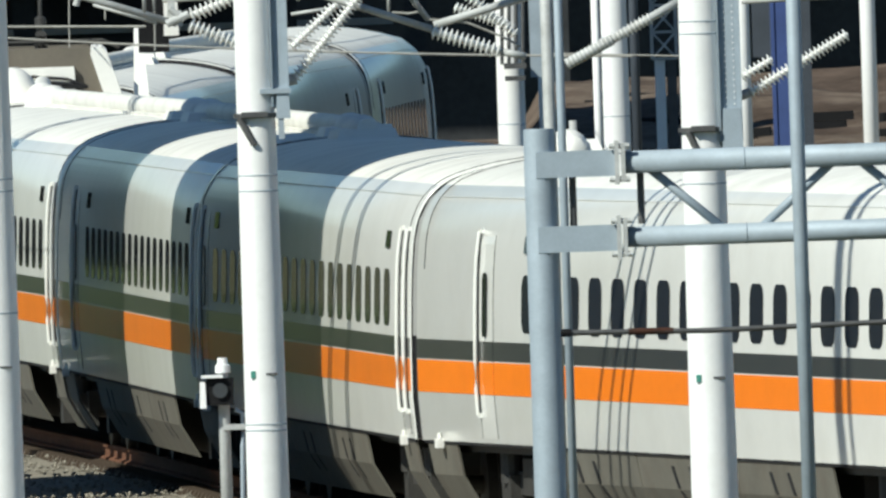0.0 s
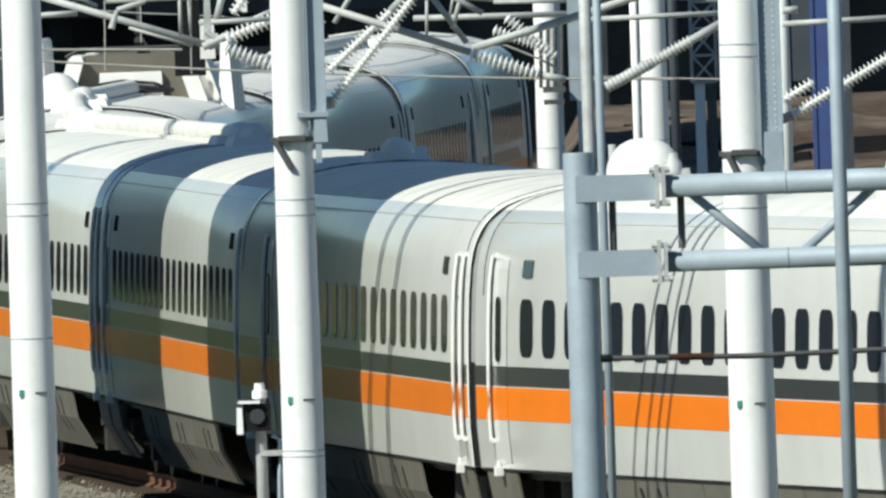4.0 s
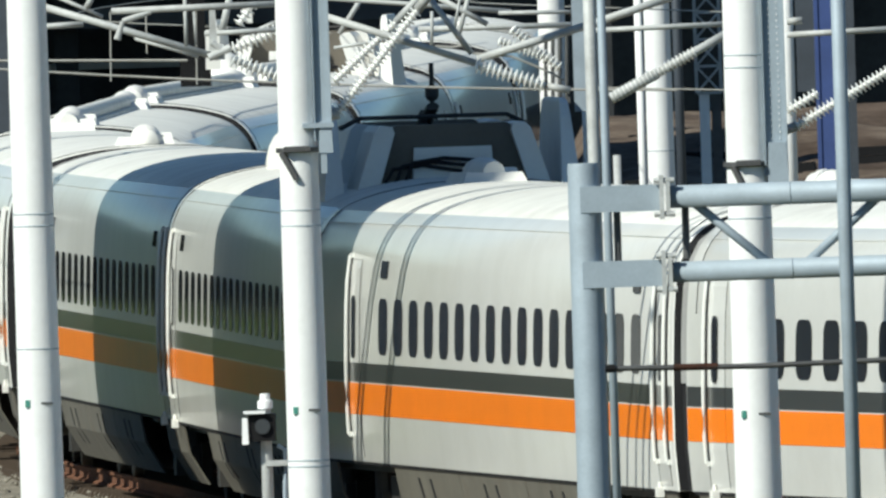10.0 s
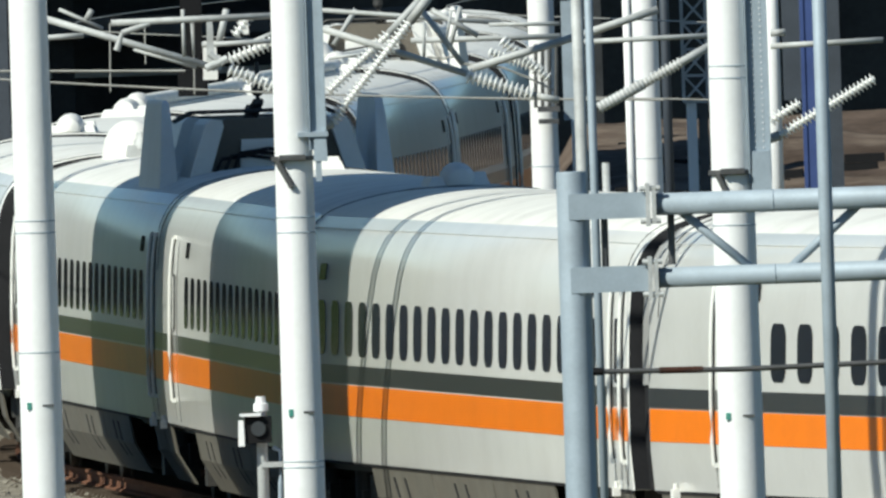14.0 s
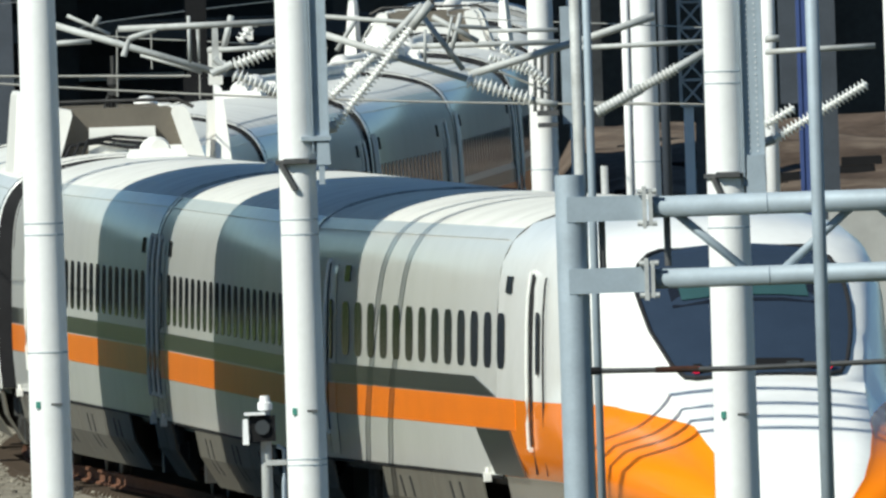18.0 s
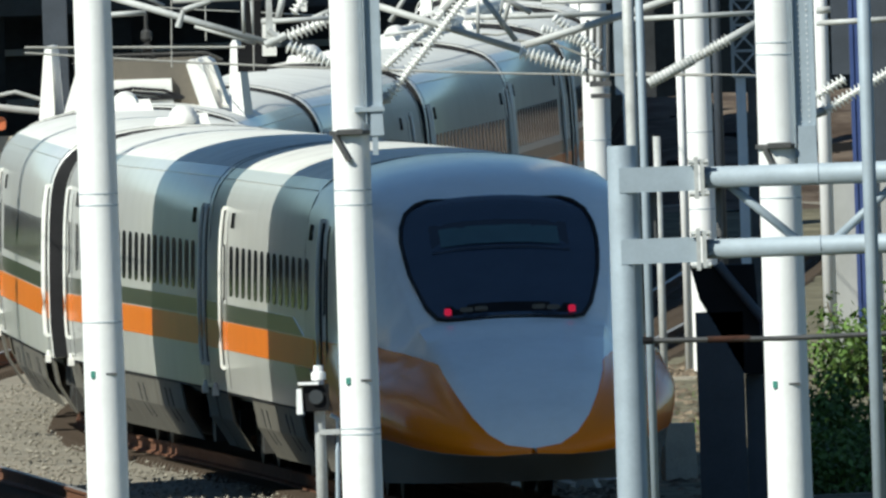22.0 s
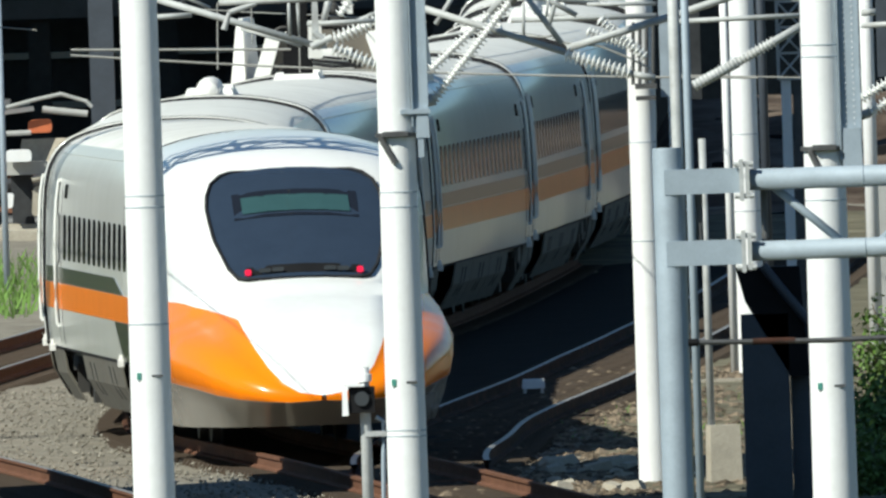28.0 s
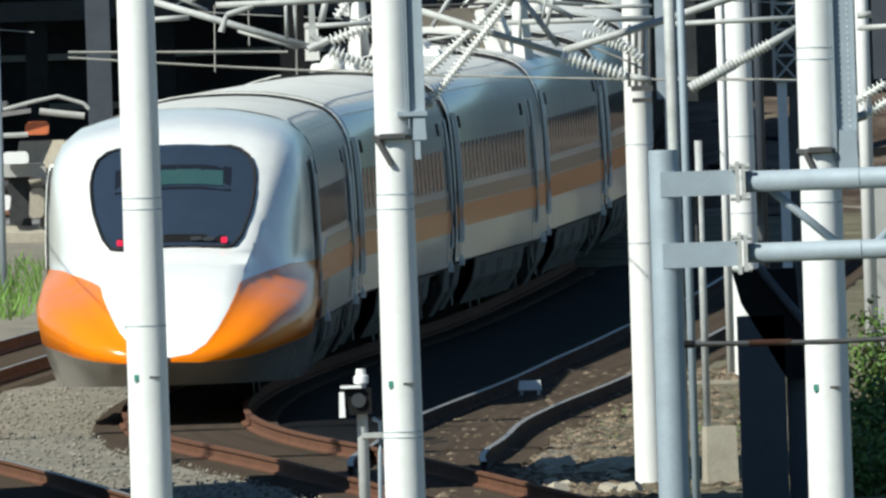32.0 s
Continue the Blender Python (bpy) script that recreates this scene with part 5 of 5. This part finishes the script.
tube_portal(-4.8, 350.9, 7.4, -9.0, 11.0, (-1.1, -0.85, 0.8, 1.05))
tube_portal(-3.0, 333.2, 7.4, -9.0, 10.0, (-0.75, -0.35, 0.1, 0.65), 0.04)

# ---- background ----
# near-black walls stand in for deep shade; unseen roofs are added to shade them
shed = thing("dark_shed", "long near-black shed standing in for the shaded background", "building", Matrix.Translation((0, 0, -0.42)), kind="structure")
part("wall", Form().box((-23.1, 640, 4.5), (41.8, 2, 9)).mesh("wall", SHEDDARK), shed)
part("roof", Form().box((-23.1, 630, 9.0), (44, 24, 0.4)).mesh("roof", SHEDDARK), shed)
part("wall", Form().box((20, 752, 6.2), (68, 2, 12.4)).mesh("wall", SHEDDARK), shed)
part("roof", Form().box((20, 748, 12.6), (70, 12, 0.4)).mesh("roof", SHEDDARK), shed)
for x in (-9.0, 3.4, 15.8, 28.1, 40.5):
    part("column", Form().box((x, 743, 6.3), (0.4, 0.4, 12.4)).mesh("column", SHEDDARK), shed, "dark steel column")
for i in range(7):
    part("column", Form().box((-13.4 + i * 2.3, 637, 4.4), (0.4, 0.4, 8.8)).mesh("column", SHEDDARK), shed, "dark steel column")
part("beam", Form().box((-22, 636.5, 4.35), (44, 0.3, 0.35)).mesh("beam", NAVY), shed, "dark steel beam")
for k, z in enumerate((3.1, 2.2)):
    part("girt", Form().box((-22, 638.6, z + 0.4), (44, 0.15, 0.12)).mesh("girt", WALLGREY), shed, "pale horizontal rail")

BANKTOP = 1.75
v, f = [], []
for j in range(41):
    for i in range(61):
        x, y = -2.1 + i * 0.6, 585 + j * 2.0
        k = j / 40
        z = -0.45 + BANKTOP * k + 0.5 * abs(math.sin(j * 0.62 + 0.09 * i)) * min(1, j / 4) + 0.45 * noise.noise((x * 0.3, y * 0.12, 1.0))
        if x < 2.6:
            # the track runs through the bank in a shallow cutting
            z = min(z, rise(y - 313) - 0.25)
        v.append((x, y, z))
for j in range(40):
    for i in range(60):
        n = j * 61 + i
        f.append((n, n + 1, n + 62, n + 61))
tagged(new("embankment", mesh_of("embankment", v, f, BANK, True)), "dark brown earth embankment with furrows", "embankment", kind="structure")


# rows of black beams that make dark bands across the embankment
rng = random.Random(17)
for row, (y, z) in enumerate(((592, -0.05), (602, 0.15), (612, 0.35), (622, 0.55), (632, 0.75), (642, 0.95), (652, 1.15))):
    x = 2.9 + rng.uniform(0, 0.8)
    while x < 14:
        w = rng.uniform(0.7, 2.2)
        st = thing("black_stack", "stack of black beams on the embankment", "sleeper stack", pose(x + w / 2, y + rng.uniform(-2, 2), z - 0.1, 0, rng.uniform(-6, 6), rng.uniform(-14, 14)), "sleeper stacks")
        for k in range(rng.choice((1, 1, 2, 2, 3))):
            part("black_beam", Form().box((rng.uniform(-0.2, 0.2), rng.uniform(-0.1, 0.1), 0.10 + k * 0.16), (w * rng.uniform(0.8, 1.0), 0.4, 0.155), taper=0.97).mesh("black_beam", BLACK), st)
        x += w + rng.uniform(0.2, 1.8)


def steel_column(p, w, d, h, label, material):
    b = thing("steel_column", label, "column", Matrix.Translation((p[0], p[1], -0.42)), "steel columns")
    part("web", Form().box((0, 0, h / 2), (w * 0.6, d, h)).mesh("web", material), b)
    for s in (-1, 1):
        part("flange", Form().box((s * w * 0.4, 0, h / 2), (w * 0.2, d * 1.1, h)).mesh("flange", material), b)
    part("base_plate", Form().box((0, 0, 0.1), (w * 1.5, d * 1.5, 0.06)).mesh("base_plate", NAVY), b)
    return b


steel_column((5.03, 470.00, 3.614), 0.24, 0.4, 9.0, "deep blue painted steel column", BLUESTEEL)
steel_column((5.32, 474.00, 3.573), 0.31, 0.4, 9.0, "dark slate steel column", NAVY)
px, py, pz = (4.852, 472.00, 3.550)
hp = thing("equipment_panel", "dark slate steel panel fixed to the blue column", "panel", Matrix.Translation((px, py, pz)))
part("panel", Form().box((0, 0, 2.0), (0.32, 0.3, 4.0)).mesh("panel", NAVY), hp)
part("bracket", Form().box((0.2, 0, 0.5), (0.14, 0.1, 0.12)).mesh("bracket", NAVY), hp)
tx, ty, tz = (2.418, 370.00, 1.414)
tr = thing("steel_trestle", "broad dark slate steel trestle leg with gusset", "trestle", Matrix.Translation((tx, ty, -0.42)))
part("leg", Form().box((0, 0, (tz + 0.9) / 2), (0.50, 0.5, tz + 0.9)).mesh("leg", NAVY), tr)
part("leg", Form().box((0.36, 0.3, (tz + 0.9) / 2), (0.2, 0.4, tz + 0.9)).mesh("leg", NAVY), tr, "dark rear leg")
part("gusset", Form().prism([(-0.29, tz + 1.4), (-0.2, tz + 1.04), (0.26, tz + 0.23), (0.46, tz + 0.23), (0.39, tz + 1.4)], 0.5, Matrix.Translation((0, 0, 0))).mesh("gusset", BLACK), tr, "black gusset plate")
part("brace", Form().tube((0.0, -0.3, tz + 1.42), (0.58, -0.3, tz + 0.66), 0.05).mesh("brace", NAVY), tr, "slanting brace tube")
part("base_plate", Form().box((0.1, 0.1, 0.14), (0.9, 0.9, 0.05)).mesh("base_plate", NAVY), tr)

wl = (4.640, 470.00, 0.390)
wallb = thing("yard_wall", "plain grey rendered yard wall", "wall", Matrix.Translation((wl[0] + 2.2, wl[1], -0.42)), kind="structure")
part("panel", Form().box((0, 0, 1.3), (4.6, 0.25, 2.7)).mesh("panel", WALLGREY), wallb)
part("coping", Form().box((0, 0, 2.7), (4.7, 0.35, 0.1)).mesh("coping", BLOCK), wallb)

for (x, y), sx, sy, sz, lab in (((2.019, 385.76), 0.36, 0.4, 0.75, "mossy grey concrete stump by the track"), ((2.307, 449.56), 0.8, 0.4, 0.22, "pale concrete kerb block"), ((3.316, 448.41), 0.6, 0.4, 0.3, "pale concrete kerb block"), ((3.038, 412.15), 0.5, 0.5, 0.5, "worn grey concrete block on earth")):
    b = thing("concrete_block", lab, "block", pose(x, y, -0.3, 0, 0, 8), "concrete blocks")
    part("block", Form().box((0, 0, sz / 2), (sx, sy, sz), taper=0.92).mesh("block", BLOCK), b)

cx, cy = (-0.076, 445.10)
cab = thing("track_cabinet", "small white trackside cabinet on short legs", "cabinet", Matrix.Translation((cx, cy, -0.25)))
part("case", Form().box((0, 0, 0.26), (0.30, 0.3, 0.12), taper=0.9).mesh("case", CONCRETE), cab)
for dx in (-0.11, 0.11):
    part("leg", Form().box((dx, 0, 0.1), (0.04, 0.2, 0.22)).mesh("leg", CONCRETE), cab)

# pale rubble beside the branch track
rng = random.Random(11)
for i in range(26):
    x, y = (0.495, 391.36)
    r = rng.uniform(0.05, 0.16)
    b = Form().box((0, 0, 0), (r * 2.2, r * 1.8, r), taper=rng.uniform(0.5, 0.9))
    st = thing("rubble_stone", "pale broken concrete rubble beside the track", "stone", pose(x + rng.uniform(-0.55, 0.5), y + rng.uniform(-9, 9), -0.22 + r * 0.4, rng.uniform(-15, 15), rng.uniform(-15, 15), rng.uniform(0, 180)), "rubble stones", data=b.mesh("rubble_stone", BLOCK))
gx, gy = (-0.650, 389.33)
pm = thing("point_machine", "yellow point lever beside the track", "point lever", Matrix.Translation((gx, gy, -0.25)))
part("case", Form().box((0, 0, 0.09), (0.36, 0.5, 0.14), taper=0.7).mesh("case", YELLOW), pm)
part("rod", Form().tube((-0.1, 0.2, 0.1), (-1.2, 0.6, 0.05), 0.03).mesh("rod", RUST), pm, "rusty point rod")

# scrap heap by the shed
rng = random.Random(21)
hx, hy = -9.2, 598.0
for i in range(30):
    x, y, z = hx + rng.uniform(-2.3, 1.9), hy + rng.uniform(-6, 8), rng.uniform(0.0, 3.4)
    kind = i % 3
    z = max(0.05, z * (1 - abs(x - hx) / 3.2)) - 0.3
    if kind == 0:
        d = Form().tube((-0.9, 0, 0), (0.9, 0, 0.1), rng.uniform(0.06, 0.16), sides=10).mesh("scrap_pipe", IRON)
        nm, lab, cat = "scrap_pipe", "dark rusty pipe on a scrap heap", "pipe"
    elif kind == 1:
        d = Form().box((0, 0, 0), (rng.uniform(0.6, 1.4), 0.8, rng.uniform(0.3, 0.6)), taper=0.85).mesh("scrap_box", SHEDDARK if i % 2 else BLOCK)
        nm, lab, cat = "scrap_box", "dented crate on a scrap heap", "crate"
    else:
        d = Form().box((0, 0, 0), (rng.uniform(0.8, 1.6), 0.5, 0.08)).mesh("scrap_plate", TARP if i == 5 else RUST if i % 2 else WALLGREY)
        nm, lab, cat = "scrap_plate", "bent metal plate on a scrap heap", "plate"
    thing(nm, lab, cat, pose(x, y, z, rng.uniform(-12, 12), rng.uniform(-14, 14), rng.uniform(-30, 30)), "scrap", data=d)


for pts, r, m, lab in (
        (((-8.788, 592.00, 2.544), (-8.290, 592.00, 2.661), (-7.861, 592.00, 2.741), (-7.438, 592.00, 2.604), (-7.347, 592.00, 2.506)), 0.035, WALLGREY, "pale bent hoop on a scrap heap"),
        (((-8.195, 593.00, 2.488), (-7.836, 593.00, 2.438), (-7.438, 593.00, 2.386)), 0.06, WALLGREY, "pale grey pipe on a scrap heap"),
        (((-8.802, 592.00, 2.108), (-8.385, 592.00, 2.113)), 0.045, WALLGREY, "pale grey pipe on a scrap heap"),
        (((-8.392, 592.00, 1.316), (-8.182, 592.00, 1.366)), 0.05, BLOCK, "short pale pipe on a scrap heap"),
        (((-8.727, 593.00, 1.383), (-8.483, 593.00, 1.546), (-8.228, 593.00, 1.500), (-8.161, 593.00, 1.251)), 0.03, WALLGREY, "pale bent hoop on a scrap heap")):
    o = Vector(pts[0])
    thing("scrap_pipe", lab, "pipe", Matrix.Translation(o), "scrap", data=Form().chain([Vector(p) - o for p in pts], r, 10).mesh("scrap_pipe", m))
for p, w, h, m, lab in (
        ((-8.237, 592.50, 2.189), 0.34, 0.22, TARP, "orange tarpaulin bundle on a scrap heap"), ((-8.607, 592.00, 1.713), 0.38, 0.2, CONCRETE, "white sack on a scrap heap"),
        ((-8.479, 592.60, 1.531), 0.75, 0.22, WALLGREY, "grey crate on a scrap heap"), ((-8.571, 593.00, 0.931), 0.4, 1.1, SHEDDARK, "dark upright drum on a scrap heap"),
        ((-8.277, 592.40, 0.929), 0.22, 0.5, BLOCK, "mossy pale block on a scrap heap"), ((-8.806, 592.20, 0.948), 0.14, 0.25, CONCRETE, "white block on a scrap heap")):
    f = Form().prism([(a + 0.03 * math.sin(5 * b + 9 * a), b + 0.03 * math.cos(7 * a)) for a, b in rounded(w, h, min(w, h) * 0.3)], 0.5, Matrix.Identity(4))
    thing("scrap_lump", lab, "scrap", Matrix.Translation(p), "scrap", data=f.mesh("scrap_lump", m))
gp = thing("steel_column", "dark grey steel column by the scrap heap", "column", Matrix.Translation(((-7.367, 610.00, 2.996)[0], 610.0, -0.42)), "steel columns")
part("web", Form().box((0, 0, 4.4), (0.42, 0.4, 8.8)).mesh("web", NAVY), gp)


# ---- plants ----
def blades(name, label, area, count, h0, h1, w, seed, material, category="grass"):
    rng = random.Random(seed)
    x0, x1, y0, y1 = area
    v, f = [], []
    for i in range(count):
        x, y, h = rng.uniform(x0, x1), rng.uniform(y0, y1), rng.uniform(h0, h1)
        a, lean = rng.uniform(0, math.pi), rng.uniform(-0.5, 0.5)
        dx, dy = math.cos(a) * w, math.sin(a) * w
        n = len(v)
        v += [(x - dx, y - dy, -0.3), (x + dx, y + dy, -0.3), (x + dx * 0.6 + lean * h * 0.5, y + dy * 0.6, -0.3 + h * 0.6), (x + lean * h, y, -0.3 + h)]
        f += [(n, n + 1, n + 2), (n, n + 2, n + 3)]
    return tagged(new(name, mesh_of(name, v, f, material)), label, category, kind="stuff")


blades("grass", "bright green grass beside the side track", (-14, -7.6, 520, 575), 9000, 0.25, 0.75, 0.03, 31, GRASS)
# out of view; added for the green that the flanks reflect
blades("grass", "unseen green grass reflected in the train flank", (-18, -8.6, 385, 520), 6000, 0.2, 0.6, 0.04, 32, GRASS)
blades("grass", "sparse green weeds between the tracks", (0.2, 3.2, 415, 470), 700, 0.08, 0.22, 0.02, 33, GRASS)


def bush(p, r, h, seed, label):
    rng = random.Random(seed)
    b = thing("bush", label, "bush", Matrix.Translation((p[0], p[1], -0.35)), "bushes")
    st = Form()
    v, f = [], []
    for k in range(9):
        tip = Vector((rng.uniform(-r, r) * 0.8, rng.uniform(-r, r) * 0.8, rng.uniform(0.5, 1.0) * h))
        st.tube((0, 0, 0), tip, 0.03, 0.008, sides=6)
        for c in range(5):
            cc = tip * rng.uniform(0.45, 1.0) + Vector((rng.uniform(-0.2, 0.2), rng.uniform(-0.2, 0.2), rng.uniform(-0.2, 0.2)))
            for i in range(60):
                q = cc + Vector((rng.gauss(0, 0.16), rng.gauss(0, 0.2), rng.gauss(0, 0.15)))
                q.z = max(q.z, 0.02)
                s = rng.uniform(0.03, 0.065)
                u = Vector((rng.uniform(-1, 1), rng.uniform(-1, 1), rng.uniform(-1, 1))).normalized() * s
                w = u.cross(Vector((rng.uniform(-1, 1), rng.uniform(-1, 1), rng.uniform(-1, 1)))).normalized() * s * 0.5
                n = len(v)
                v += [q - u, q + w, q + u, q - w]
                f.append((n, n + 1, n + 2, n + 3))
    part("stem", st.mesh("stem", BARK), b)
    part("foliage", mesh_of("foliage", v, f, LEAF), b, "dense small green leaves")
    return b


for i, (x, y) in enumerate(((3.593, 376.55), (4.111, 402.78), (4.532, 433.07), (4.145, 382.05))):
    bush((x, y), 0.7, (0.75, 1.0, 1.4, 0.7)[i], 50 + i, "leafy green bush at the yard's edge")

# an unseen hedge along the side track, added for its dark reflection in the flanks
rng = random.Random(61)
v, f = [], []
for i in range(15000):
    y = rng.uniform(372, 500)
    z = rng.uniform(-0.3, 1.75 + 0.25 * noise.noise((y * 0.3, 0.0, 7.0)))
    x = -9.9 + rng.gauss(0, 0.35) + 0.3 * noise.noise((y * 0.4, z, 2.0))
    q, r = Vector((x, y, z)), rng.uniform(0.07, 0.15)
    u = Vector((rng.uniform(-1, 1), rng.uniform(-1, 1), rng.uniform(-1, 1))).normalized() * r
    w = u.cross(Vector((rng.uniform(-1, 1), rng.uniform(-1, 1), rng.uniform(-1, 1)))).normalized() * r * 0.6
    n = len(v)
    v += [q - u, q + w, q + u, q - w]
    f.append((n, n + 1, n + 2, n + 3))
tagged(new("hedge", mesh_of("hedge", v, f, HEDGELEAF)), "unseen dark green hedge reflected in the train flank", "hedge", kind="stuff")

# unseen hills all round, beyond the yard, added to darken the reflections and the low sky
v, f = [], []
for j in range(7):
    for i in range(145):
        w = 2 * math.pi * i / 144
        r = 640 + 22 * j + 18 * noise.noise((math.cos(w) * 6, math.sin(w) * 6, j * 0.7))
        z = -3 + (0, 10, 20, 29, 36, 40, 41)[j] * (0.8 + 0.35 * noise.noise((math.cos(w) * 3, math.sin(w) * 3, 5.0))) + (5 * noise.noise((i * 0.9, j * 1.3, 2.0)) if j else 0)
        v.append((math.cos(w) * r, 350 + math.sin(w) * r, z))
for j in range(6):
    for i in range(144):
        n = j * 145 + i
        f.append((n, n + 1, n + 146, n + 145))
tagged(new("unseen_hills", mesh_of("unseen_hills", v, f, WOODS, True)), "unseen dark green hills that darken the reflections", "hills", kind="structure")

# ---- added blocks outside the view, placed to cast bands of shade across the train ----
def across(x, y):
    """A place's distance across the sun's way."""
    h = Vector((-SUN.x, -SUN.y)).normalized()
    return x * h.y - y * h.x


def slab_block(near, far, label):
    """An added tall plain block, unseen along the side track, whose shade runs from the one place to the other."""
    h = Vector((-SUN.x, -SUN.y)).normalized()
    x0, x1 = -11.8, -10.2
    ya, yb = (x1 * h.y - across(*near)) / h.x, (x0 * h.y - across(*far)) / h.x
    b = thing("shade_block", label, "building", Matrix.Translation(((x0 + x1) / 2, (ya + yb) / 2, -0.42)), kind="structure")
    part("wall", Form().box((0, 0, 20), (x1 - x0, yb - ya, 40)).mesh("wall", CASTERGREY), b)


slab_block((-0.87, 357.1), (-2.40, 377.3), "unseen added block that shades the train")
slab_block((-2.95, 385.2), (-3.80, 397.5), "unseen added block that shades the train")

motions()
